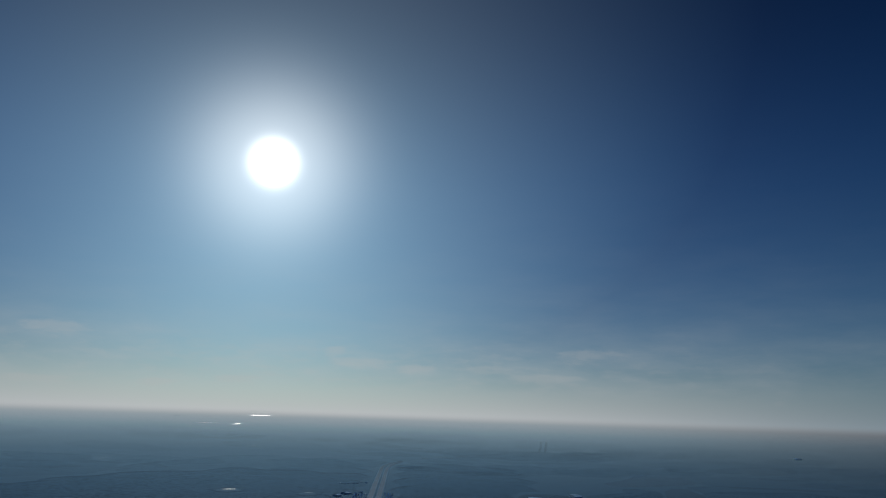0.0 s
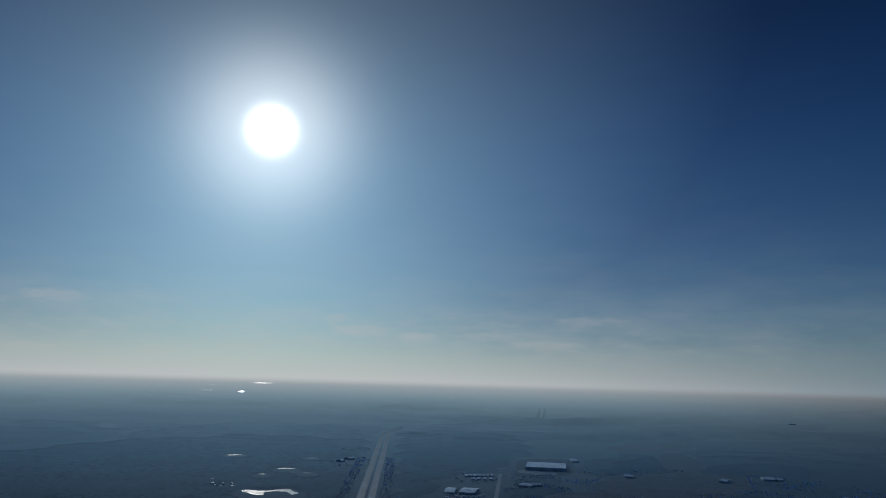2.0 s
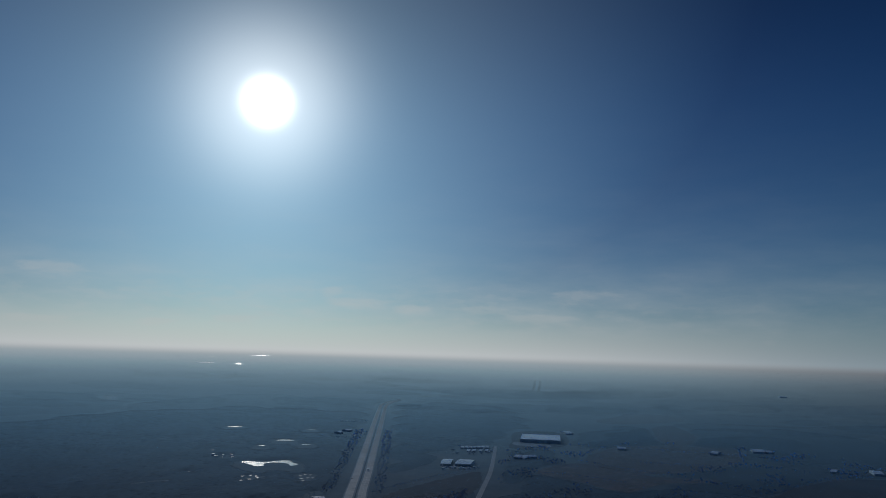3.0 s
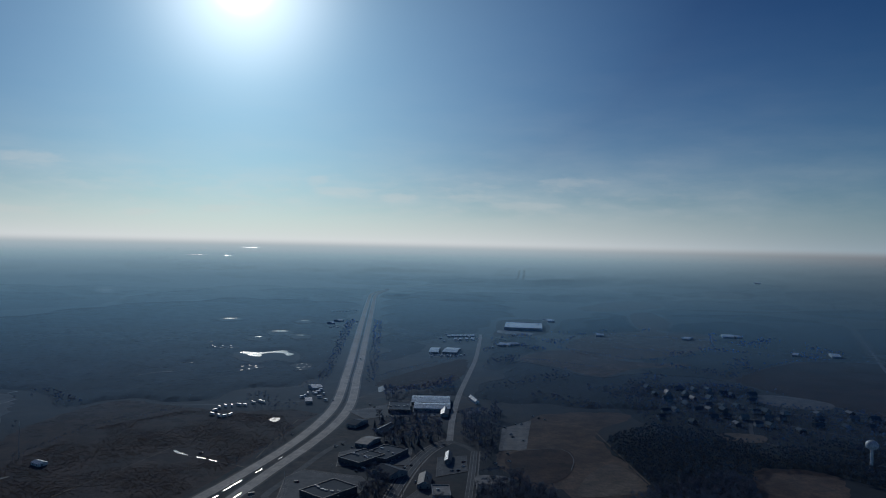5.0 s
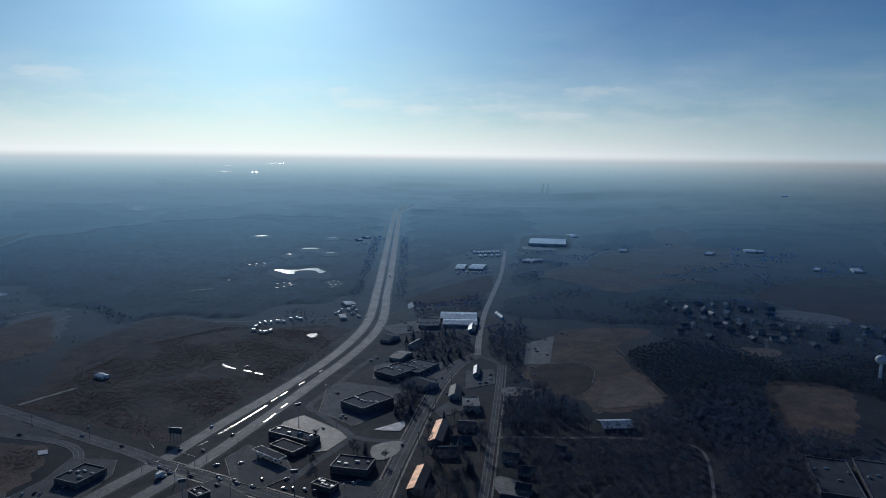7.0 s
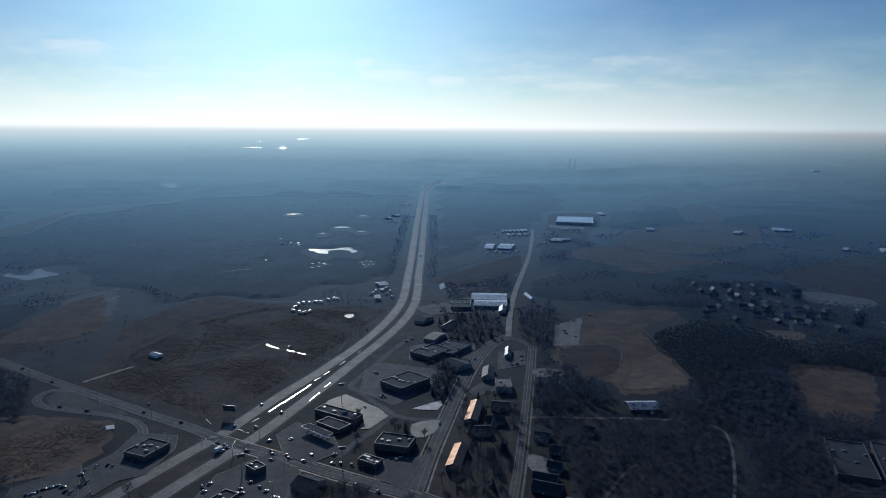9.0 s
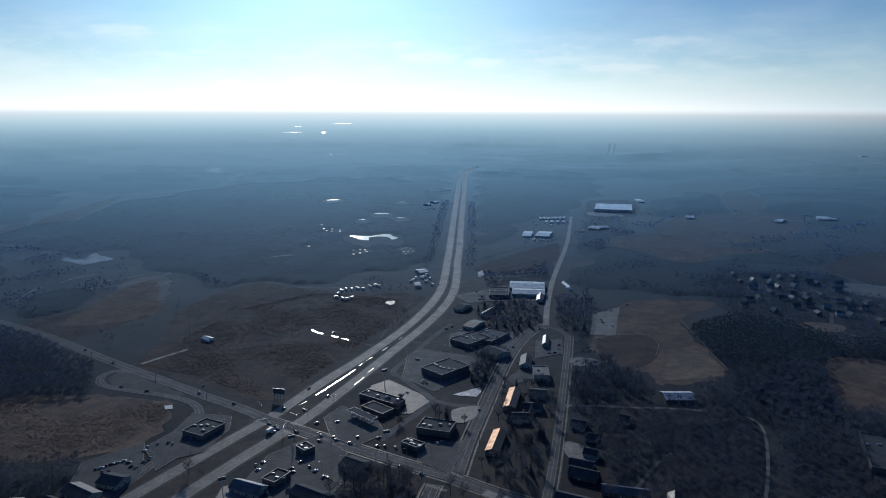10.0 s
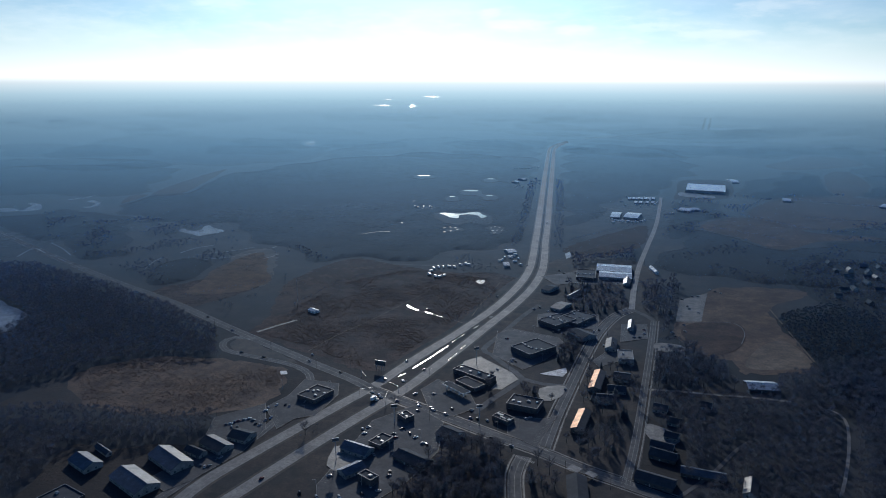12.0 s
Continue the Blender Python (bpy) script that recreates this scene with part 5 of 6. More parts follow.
def park(ob, x, y, angle, group):
    m = pose(x, y, land_z(x, y) + 0.2, 0, 0, math.degrees(angle))
    if ob.name in used:
        ob = copy_thing(ob, m)
    else:
        used.add(ob.name)
        ob.matrix_basis = m
    return tagged(ob, group=group)


on_roads = [(-228.9, 516.9), (-210.4, 517.3), (-228.0, 475.7), (-222.0, 469.7), (-220.3, 476.4), (-190.1, 491.4), (-179.7, 467.9), (-164.6, 462.2), (-279.2, 521.9), (-407.0, 547.7), (-376.2, 540.2), (-508.1, 643.9), (-452.9, 608.7), (-327.7, 560.4), (-322.9, 542.0), (-196.5, 549.7), (-264.6, 321.2), (-128.1, 455.2), (-122.0, 455.6), (-49.3, 536.3), (-157.6, 1264.6), (-141.1, 999.2), (-242.2, 742.2), (-148.3, 468.5), (-85.6, 415.3), (-220.7, 567.1), (-162.3, 820.6), (-159.7, 1449.3)]
in_lots = [(-172.5, 495.7), (-130.1, 470.6), (-113.0, 454.5), (-103.7, 423.5), (-110.1, 413.1), (-154.8, 400.3), (-158.5, 401.3), (-211.8, 406.1), (-212.2, 417.4), (-183.7, 405.9), (-186.1, 397.5), (-192.7, 374.4), (-172.1, 353.5), (-171.3, 348.0), (-215.7, 337.1), (-228.5, 310.7), (-214.3, 309.0), (-198.2, 312.9), (-220.1, 370.4), (-79.9, 465.9), (-76.2, 469.0), (-96.2, 461.9), (-110.6, 594.1), (-106.2, 593.6), (-126.5, 659.9), (-57.4, 640.6), (-121.9, 568.0), (-182.4, 421.5), (-173.9, 415.4), (-167.3, 409.9), (-183.4, 320.2), (-172.4, 326.6)]
more_lots = [(-47.0, 708.9), (-40.6, 718.6), (-36.9, 727.9), (-33.8, 739.3), (-30.6, 748.7), (-9.7, 679.3), (-14.0, 665.5), (33.6, 728.8), (33.0, 714.7), (27.3, 701.6), (20.8, 700.0), (66.4, 726.9), (68.6, 713.7), (-66.0, 919.9), (-71.8, 918.5), (-87.1, 977.0), (-49.8, 933.4), (-7.7, 916.1), (-51.4, 796.8), (-105.8, 776.0), (-99.2, 784.9), (-86.7, 771.2), (-20.1, 715.5), (-26.7, 707.9), (-38.7, 704.9)]
yard = [(-336.2, 392.4), (-332.8, 394.3), (-331.0, 397.9), (-328.2, 400.8), (-324.9, 403.8), (-321.5, 406.8), (-311.0, 398.6), (-306.6, 397.5), (-320.2, 326.7), (-316.2, 325.9), (-313.2, 327.5), (-311.3, 341.0), (-312.6, 338.0), (-315.1, 431.2), (-309.6, 437.3), (-297.2, 438.0), (-301.8, 439.2), (-314.4, 424.4), (-303.3, 413.5), (-323.9, 390.1), (-328.7, 388.9), (-305.7, 407.4), (-286.8, 450.2), (-271.7, 468.8), (-316.5, 404.8)]
by_stores = [(-79.0, 962.0), (-61.0, 969.9), (-43.3, 988.0), (-9.5, 940.3), (2.9, 927.9), (34.6, 945.0), (8.2, 873.9), (11.5, 891.6), (-45.5, 765.2), (-38.7, 776.1), (-39.6, 744.3), (-36.6, 738.6), (-41.7, 728.8), (-73.8, 694.2), (-67.7, 703.8), (-58.7, 722.5), (-124.6, 660.4), (-110.1, 599.1), (-71.3, 640.7), (-33.2, 702.3), (-29.2, 701.3), (104.9, 884.3), (112.6, 886.2), (94.4, 837.8), (95.4, 825.9), (106.1, 811.9), (89.7, 867.2), (82.3, 759.4), (132.7, 927.4), (139.2, 917.6), (146.0, 910.9), (81.4, 734.5)]
by_diner = [(-231.8, 485.0), (-224.6, 474.0), (-223.4, 480.7), (-202.5, 472.0), (-181.9, 472.2), (-167.2, 466.2), (-151.7, 457.3), (-178.0, 457.7), (-215.9, 413.3), (-187.5, 405.0), (-186.9, 411.2), (-189.2, 402.6), (-158.8, 402.2), (-155.1, 401.2), (-129.6, 411.3), (-129.6, 418.1), (-180.4, 330.7), (-162.3, 336.7)]
for pts, group in ((by_stores, "cars parked near the long store"), (by_diner, "cars parked near the diner"), (on_roads, "cars on the roads"), (in_lots, "cars parked by the shops"), (more_lots, "cars parked by the stores"), (yard, "cars parked by the loop road")):
    for x, y in pts:
        k = random.choices(range(6), (5, 4, 3, 1, 1, 3))[0]
        park(fleet[k], x, y, heading(x, y), group)
truck = make_truck()
for x, y in [(-140.5, 1350.0), (-225.0, 470.2)]:
    park(truck, x, y, heading(x, y), "trucks on the highway")
trailer = make_trailer()
for x, y in [(-282.6, 904.5), (-284.9, 924.2), (-284.6, 941.7), (-279.2, 950.2), (-271.2, 952.2), (-263.1, 957.8), (-254.3, 956.4), (-247.5, 972.6), (-240.8, 981.7), (-234.9, 975.8), (-271.7, 897.3), (-264.2, 896.0), (-258.8, 903.8), (-169.2, 1062.2), (-173.5, 1036.9), (-329.0, 2252.6), (-318.6, 2247.5), (-309.4, 2249.9), (-299.5, 2247.8), (-288.9, 2255.3), (-280.5, 2265.4), (-273.5, 2307.3), (-256.8, 2295.5), (-254.5, 1840.8), (-242.5, 1888.2), (-273.0, 1836.0), (-266.5, 1859.6), (-240.6, 1958.7), (-227.4, 1869.7), (-213.1, 1918.7), (-218.9, 1976.5), (-235.5, 2022.0), (-234.0, 1857.0), (-6.7, 1427.6), (0.5, 1413.5), (8.8, 1412.4), (17.0, 1411.3), (25.2, 1407.2), (34.5, 1406.4), (43.9, 1408.8), (53.5, 1414.3), (62.1, 1425.9), (49.1, 1461.4), (53.9, 1496.4), (50.1, 1621.7), (58.9, 1608.1), (76.8, 1628.5), (93.2, 1640.7), (101.3, 1667.3), (23.4, 1614.9), (14.6, 1661.8), (195.2, 1742.5), (201.7, 1753.0), (167.0, 1717.9), (157.0, 1665.2), (166.9, 1643.6), (174.1, 1599.1), (179.8, 1593.1), (157.1, 1565.2), (143.1, 1576.3), (135.3, 1589.2), (161.4, 1544.8), (128.2, 1529.3), (-188.3, 1013.5), (-185.7, 1021.9), (-175.5, 1044.2), (-171.3, 1049.3), (-163.8, 1015.8), (-160.8, 1036.0), (-151.9, 996.4), (-184.3, 1038.0), (-464.6, 1474.5), (-452.1, 1454.6), (-443.0, 1472.2), (-427.4, 1476.2), (-4.3, 1390.7), (13.3, 1401.4), (27.5, 1411.2), (42.7, 1408.8), (30.8, 1736.4), (85.2, 1697.4), (55.9, 1639.7)]:
    park(trailer, x, y, random.uniform(0, 3.1), "camper trailers in yards")

# ================= poles and signals =================


def make_light_pole():
    ob = tagged(new("street_lamp"), "tall grey steel street lamp with one arm", "street lamp", "street lamps")
    part("pole", tube(bmesh.new(), 0, 0, 0, 10, 0.14, 0.08), M_STEEL, ob)
    part("arm", boxed(0, -0.05, 9.7, 2.4, 0.05, 9.82), M_STEEL, ob)
    part("lamp_head", boxed(1.9, -0.16, 9.55, 2.7, 0.16, 9.75), M_TRIM, ob)
    return ob


def make_utility_pole():
    ob = tagged(new("utility_pole"), "brown wooden utility pole with crossarm", "utility pole", "utility poles along streets")
    part("pole", tube(bmesh.new(), 0, 0, 0, 11, 0.18, 0.12), M_BARK, ob)
    part("crossarm", boxed(-1.2, -0.08, 10.1, 1.2, 0.08, 10.3), M_BARK, ob)
    for x in (-1.0, 0.0, 1.0):
        part("insulator", tube(bmesh.new(), x, 0, 10.3, 10.55, 0.08, 0.05, 6), M_TRIM, ob)
    return ob


def make_signal():
    ob = tagged(new("traffic_signal"), "grey mast arm with hanging dark traffic signals", "traffic signal", "signals at the crossing")
    part("pole", tube(bmesh.new(), 0, 0, 0, 7.5, 0.2, 0.15), M_STEEL, ob)
    part("mast_arm", boxed(0, -0.1, 6.6, 14, 0.1, 6.8), M_STEEL, ob)
    for x in (5, 9, 13):
        part("signal_head", boxed(x - 0.25, -0.2, 5.5, x + 0.25, 0.2, 6.6), M_DARKROOF, ob)
    return ob


def make_pole_sign():
    ob = tagged(new("pole_sign"), "tall pole sign with blank pale board", "sign", "pole signs by the shops")
    part("pole", tube(bmesh.new(), 0, 0, 0, 17, 0.35, 0.3), M_STEEL, ob)
    part("board", boxed(-2.6, -0.3, 17, 2.6, 0.3, 19.6), M_DARKROOF, ob)
    part("board_edge", box(boxed(-2.7, -0.35, 16.8, 2.7, 0.35, 17.0), -2.7, -0.35, 19.6, 2.7, 0.35, 19.8), M_WHITE, ob)
    return ob


def dot_round(ob, spots, turn=None):
    for i, (x, y) in enumerate(spots):
        m = pose(x, y, 0, 0, 0, turn[i] if turn else random.uniform(0, 360))
        if i == 0:
            ob.matrix_basis = m
        else:
            copy_thing(ob, m)


dot_round(make_signal(), [(-254.2, 516.4), (-207.2, 491.1), (-211.6, 463.7), (-242.0, 476.1)], (-50, 150, 100, 30))
dot_round(make_pole_sign(), [(-146.1, 577.5), (-118.5, 445.5), (-219.3, 359.9), (-191.5, 427.7)], (35, 20, 30, 25))
dot_round(make_light_pole(), [(-110.4, 570.9), (-77.8, 602.2), (-82.4, 445.9), (-100.9, 436.2), (-200.9, 499.2), (-186.6, 533.0), (-160.2, 496.1), (-161.4, 406.5), (-181.4, 382.6), (-187.1, 330.6), (-217.2, 315.7), (-273.9, 481.3), (-266.4, 470.1), (-58.5, 676.7), (-82.4, 912.8), (-32.3, 910.0), (-96.2, 686.7), (-136.2, 657.5), (-319.7, 470.1), (-300.8, 392.6), (-275.8, 425.8), (-274.7, 538.1)])
dot_round(make_utility_pole(), [(-200.2, 459.3), (-162.9, 441.2), (-123.4, 423.7), (-84.3, 406.3), (-39.3, 384.2), (-4.9, 368.8), (30.5, 542.8), (40.4, 631.3), (24.9, 472.1), (-45.0, 471.1), (-35.7, 539.7), (-24.3, 623.5), (-9.9, 698.2), (30.2, 882.2), (46.0, 1046.0), (-308.5, 526.8), (-376.7, 558.6), (-479.5, 612.3), (-578.8, 666.1)])

# ================= trees =================


def spray(rng, base, tip, width):
    """A thin triangle from base to tip."""
    d = tip - base
    s = d.cross(Vector((rng.uniform(-1, 1), rng.uniform(-1, 1), rng.uniform(-1, 1))))
    s = s.normalized() * width if s.length > 1e-6 else Vector((width, 0, 0))
    return [base - s, base + s, tip]


def bare_tree(seed, H):
    rng = random.Random(seed)
    ob = tagged(new("bare_tree"), "leafless winter tree with fine dark twigs", "tree", "bare trees in town")
    trunk = tube(tube(bmesh.new(), 0, 0, -0.3, H * 0.35, 0.30, 0.2, 6), 0, 0, H * 0.35, H * 0.8, 0.2, 0.05, 5)
    twigs = bmesh.new()
    for i in range(12):
        a, z = i * 2.4 + rng.uniform(-0.4, 0.4), H * rng.uniform(0.25, 0.65)
        reach = H * rng.uniform(0.22, 0.36)
        p = Vector((0, 0, z))
        q = p + Vector((math.cos(a) * reach, math.sin(a) * reach, H * rng.uniform(0.15, 0.32)))
        mid = (p + q) / 2
        bmesh.ops.create_cone(trunk, cap_ends=False, segments=3, radius1=0.13, radius2=0.03, depth=(q - p).length,
                              matrix=Matrix.Translation(mid) @ (q - p).to_track_quat("Z", "Y").to_matrix().to_4x4())
        for j in range(44):
            b = p.lerp(q, rng.uniform(0.25, 1.0))
            t = b + Vector((rng.gauss(0, 1), rng.gauss(0, 1), rng.gauss(0.8, 0.7))).normalized() * rng.uniform(1.2, 3.4) * H / 13
            twigs.faces.new([twigs.verts.new(c) for c in spray(rng, b, t, rng.uniform(0.035, 0.08))])
    part("trunk", trunk, M_BARK, ob)
    part("crown", twigs, M_TWIG, ob)
    return ob


def evergreen(seed, H):
    rng = random.Random(seed)
    ob = tagged(new("evergreen_tree"), "dark green conifer with drooping boughs", "tree", "conifers")
    part("trunk", tube(bmesh.new(), 0, 0, -0.3, H * 0.9, 0.25, 0.04, 6), M_BARK, ob)
    bm = bmesh.new()
    for k in range(13):
        z = H * (0.12 + 0.86 * k / 13)
        R = H * 0.30 * (1 - k / 13.5) ** 0.7 * rng.uniform(0.8, 1.2)
        for i in range(9):
            a = 6.283 * i / 9 + rng.uniform(-0.3, 0.3) + k
            rr = R * rng.uniform(0.7, 1.2)
            tip = Vector((math.cos(a) * rr, math.sin(a) * rr, z - rr * rng.uniform(0.1, 0.4)))
            s = Vector((-math.sin(a), math.cos(a), 0)) * rr * 0.34
            top = Vector((0, 0, z + H * 0.05))
            m = tip * 0.6 + Vector((0, 0, z)) * 0.4
            bm.faces.new([bm.verts.new(c) for c in (top, m - s, tip, m + s)])
    part("crown", bm, M_NEEDLE, ob)
    return ob


def free_spots(poly, gap, rng, most=10 ** 6):
    """Scattered points of a polygon where nothing stands."""
    xs, ys = [p[0] for p in poly], [p[1] for p in poly]
    X, Y = np.meshgrid(np.arange(min(xs), max(xs), gap), np.arange(min(ys), max(ys), gap))
    X, Y = X.ravel() + rng.uniform(-gap, gap, X.size) * 0.5, Y.ravel() + rng.uniform(-gap, gap, Y.size) * 0.5
    ok = inside(poly, X, Y)
    X, Y = X[ok], Y[ok]
    i, j = ((X - GX) / CELL).astype(int), ((Y - GY) / CELL).astype(int)
    on = (i >= 0) & (i < GW) & (j >= 0) & (j < GH)
    free = np.ones(len(X), bool)
    free[on] = ~blocked[i[on], j[on]]
    X, Y = X[free], Y[free]
    if len(X) > most:
        pick = rng.permutation(len(X))[:most]
        X, Y = X[pick], Y[pick]
    return X, Y


gen = np.random.default_rng(4)
bare = [bare_tree(i, h) for i, h in enumerate((10, 12, 14, 16))]
firs = [evergreen(20 + i, h) for i, h in enumerate((7, 9, 11))]
town = [([(40.3, 943.3), (93.1, 972.2), (86.9, 869.2), (66.4, 726.9), (48.6, 703.1), (49.3, 775.1), (29.7, 816.9)], 10, 0.3, 22), ([(-45.5, 679.9), (-29.3, 683.9), (-35.4, 596.9), (-49.1, 578.4)], 8, 0.3, 10), ([(-87.2, 527.0), (-49.3, 536.3), (-50.7, 480.8), (-63.2, 477.8), (-68.3, 503.6), (-99.0, 511.1)], 9, 0.2, 10), ([(-43.3, 445.2), (9.6, 501.3), (20.9, 540.5), (26.8, 494.2), (7.9, 402.3), (-35.9, 400.2)], 11, 0.2, 40),
        ([(-36.1, 612.5), (11.7, 624.2), (24.0, 554.3), (19.4, 492.3), (-15.5, 483.8), (-35.4, 479.0)], 12, 0.3, 26), ([(-73.1, 899.8), (8.8, 935.5), (18.9, 826.6), (-21.2, 768.9), (-66.1, 793.1)], 10, 0.5, 46),
        ([(-59.7, 695.7), (-29.9, 703.1), (-41.2, 595.5), (-62.9, 605.9)], 9, 0.3, 14), ([(-132.2, 558.0), (-103.5, 523.0), (-111.3, 501.8), (-123.0, 505.3)], 9, 0.4, 5),
        ([(-171.7, 367.1), (-137.9, 422.1), (-72.0, 400.2), (-76.5, 335.3), (-159.9, 315.0)], 8, 0.12, 75), ([(-288.6, 406.2), (-268.1, 433.4), (-265.8, 483.3), (-255.3, 403.7), (-276.0, 359.6)], 12, 0.2, 8),
        ([(43.0, 656.7), (105.7, 680.8), (113.8, 576.3), (31.6, 543.1)], 9, 0.08, 60), ([(-66.6, 392.7), (-34.4, 375.6), (-40.7, 344.0), (-64.5, 338.2)], 12, 0.1, 12)]
placed_once = set()
for poly, gap, dark, most in town:
    X, Y = free_spots(poly, gap, gen, most)
    for x, y in zip(X, Y):
        k = random.choice(firs if random.random() < dark else bare)
        m = pose(x, y, 0, 0, 0, random.uniform(0, 360))
        if k.name in placed_once:
            copy_thing(k, m)
        else:
            placed_once.add(k.name)
            k.matrix_basis = m
for k in bare + firs:
    if k.name not in placed_once:
        (x, y), = [(-33.5, 360.4)]
        k.matrix_basis = pose(x + random.uniform(-20, 20), y + random.uniform(-10, 10), 0)

# ---- woods: too many trees to count ----


def wood_template(rng, kind, twigs=46, stout=1.0):
    tri = []
    if kind == "bare":
        H = 11.0
        tri += spray(rng, Vector((0, 0, 0)), Vector((0, 0, H * 0.75)), 0.22)
        for i in range(twigs):
            a, e = rng.uniform(0, 6.283), rng.uniform(-0.3, 1.3)
            r0, r1 = rng.uniform(0.2, 0.6), rng.uniform(0.8, 1.1)
            d = Vector((math.cos(a) * math.cos(e) * 3.4, math.sin(a) * math.cos(e) * 3.4, math.sin(e) * 3.6))
            mid = Vector((0, 0, H * 0.62))
            tri += spray(rng, mid + d * r0, mid + d * r1 + Vector((rng.gauss(0, 0.5), rng.gauss(0, 0.5), 0.5)), rng.uniform(0.10, 0.24) * stout)
    return np.array([tuple(v) for v in tri])


def big_mesh(name, V, faces_n, material, label):
    """One mesh of loose triangles, three vertices each."""
    me = bpy.data.meshes.new(name)
    n = len(V)
    me.vertices.add(n)
    me.vertices.foreach_set("co", V.astype(np.float32).ravel())
    me.loops.add(n)
    me.loops.foreach_set("vertex_index", np.arange(n, dtype=np.int32))
    me.polygons.add(n // 3)
    me.polygons.foreach_set("loop_start", np.arange(0, n, 3, dtype=np.int32))
    me.polygons.foreach_set("loop_total", np.full(n // 3, 3, dtype=np.int32))
    me.update(calc_edges=True)
    me.validate()
    me.materials.append(material)
    return tagged(new(name, me), label, "trees", kind="stuff")


def woods(poly, gap, kind, label, low=0.7, high=1.15, floor=True, fine=False, clumps=False):
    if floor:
        # ground sheet under the trees, in the dark canopy colour
        sheet("woods_floor", poly, 0.005, M_WOOD, "dark woods floor under the trees", "ground", True, False)
    X, Y = free_spots(poly, gap, gen)
    if clumps:
        thick = np.sin(X / 23 + 2 * np.sin(Y / 41)) + np.sin(Y / 29 + 2 * np.sin(X / 37)) + gen.normal(0, 0.45, len(X)) > 0.75
        X, Y = X[thick], Y[thick]
    rng = random.Random(len(X))
    kits = [wood_template(rng, "bare", 80, 0.62) if fine else wood_template(rng, "bare", 64, 1.5 if kind == "fir" else 1.0) for _ in range(8)]
    out = []
    pick = gen.integers(0, 8, len(X))
    for k in range(8):
        x, y = X[pick == k], Y[pick == k]
        a, s = gen.uniform(0, 6.283, len(x)), gen.uniform(low, high, len(x))
        T = kits[k]
        c, sn = np.cos(a)[:, None], np.sin(a)[:, None]
        px = (T[None, :, 0] * c - T[None, :, 1] * sn) * s[:, None] + x[:, None]
        py = (T[None, :, 0] * sn + T[None, :, 1] * c) * s[:, None] + y[:, None]
        pz = T[None, :, 2] * s[:, None] + np.array([land_z(p, q) for p, q in zip(x, y)])[:, None]
        out.append(np.stack([px, py, pz], -1).reshape(-1, 3))
    return big_mesh("woods", np.concatenate(out), 3, M_NEEDLE if kind != "bare" else M_TWIG, label)


woods([(-1108.3, 757.3), (-922.3, 803.8), (-700.9, 723.1), (-578.8, 666.1), (-463.6, 592.2), (-426.3, 529.6), (-459.4, 521.4), (-546.5, 453.4), (-634.8, 355.4)], 5.2, "bare", "dense leafless woods beside the cross road", fine=True)
woods([(-624.2, 346.3), (-493.2, 384.1), (-390.9, 389.9), (-355.6, 406.3), (-338.4, 396.2), (-346.7, 356.4), (-374.3, 349.7), (-404.8, 332.8), (-444.4, 327.8), (-430.8, 256.4), (-485.8, 228.8)], 5.2, "bare", "leafless woods behind the sheds", fine=True)
woods([(198.8, 811.8), (275.2, 882.2), (350.1, 843.8), (370.4, 775.9), (476.9, 822.6), (556.2, 734.5), (475.2, 615.5), (412.7, 701.3), (352.6, 727.9), (317.6, 688.6), (274.4, 576.4), (216.5, 559.5), (196.9, 674.0), (193.9, 761.7)], 5.2, "fir", "dark pine woods round a tan field", 0.55, 0.95)
woods([(31.3, 536.7), (110.7, 556.1), (188.9, 633.9), (286.2, 691.7), (379.8, 628.4), (279.0, 414.6), (81.7, 366.7), (45.0, 364.8), (55.9, 440.5), (42.8, 476.5), (29.6, 500.5)], 5.2, "bare", "leafless woods with a few pines beside the park path", fine=True)
woods([(86.6, 569.6), (187.8, 629.2), (280.5, 674.5), (366.6, 600.3), (286.6, 430.8), (107.2, 402.2)], 22.0, "fir", "scattered dark pines in leafless woods", 0.4, 0.7, False)
woods([(-171.7, 367.1), (-136.9, 417.4), (-100.9, 406.9), (-73.7, 395.4), (-74.5, 335.8), (-159.9, 315.0)], 5.0, "bare", "dense leafless grove behind the dark hall", 0.6, 0.95, fine=True)
woods([(-68.1, 886.2), (4.5, 919.1), (15.3, 830.7), (-21.4, 778.0), (-58.8, 794.9)], 5.5, "bare", "dense dark trees round small shops", 0.45, 0.8, False, True)
woods([(38.5, 691.2), (107.2, 717.5), (114.7, 618.6), (81.4, 571.0), (37.3, 551.0)], 5.0, "bare", "leafless park trees beside the lane", 0.5, 0.9, fine=True)
woods([(42.0, 943.7), (90.9, 965.3), (78.4, 793.5), (52.1, 707.8), (49.3, 775.1), (33.4, 817.8)], 5.5, "bare", "leafless trees beside the ball field car park", 0.5, 0.85, False, True)
woods([(-62.9, 605.9), (-56.4, 696.6), (-32.9, 692.6), (-43.4, 579.8)], 5.5, "bare", "leafless trees beside main street", 0.45, 0.75, False, True)
woods([(-75.6, 1085.6), (32.2, 1219.8), (37.9, 1074.2), (-35.9, 1040.5), (-69.4, 1009.9)], 7.0, "bare", "leafless woods behind the long store")
woods([(264.7, 1060.9), (373.3, 1153.8), (512.0, 1144.3), (499.5, 1062.4), (583.6, 989.1), (689.9, 930.9), (556.2, 734.5), (480.8, 830.0), (374.3, 784.9), (354.1, 854.2), (277.7, 890.8)], 8.0, "bare", "bare trees among estate houses", 0.5, 0.85)
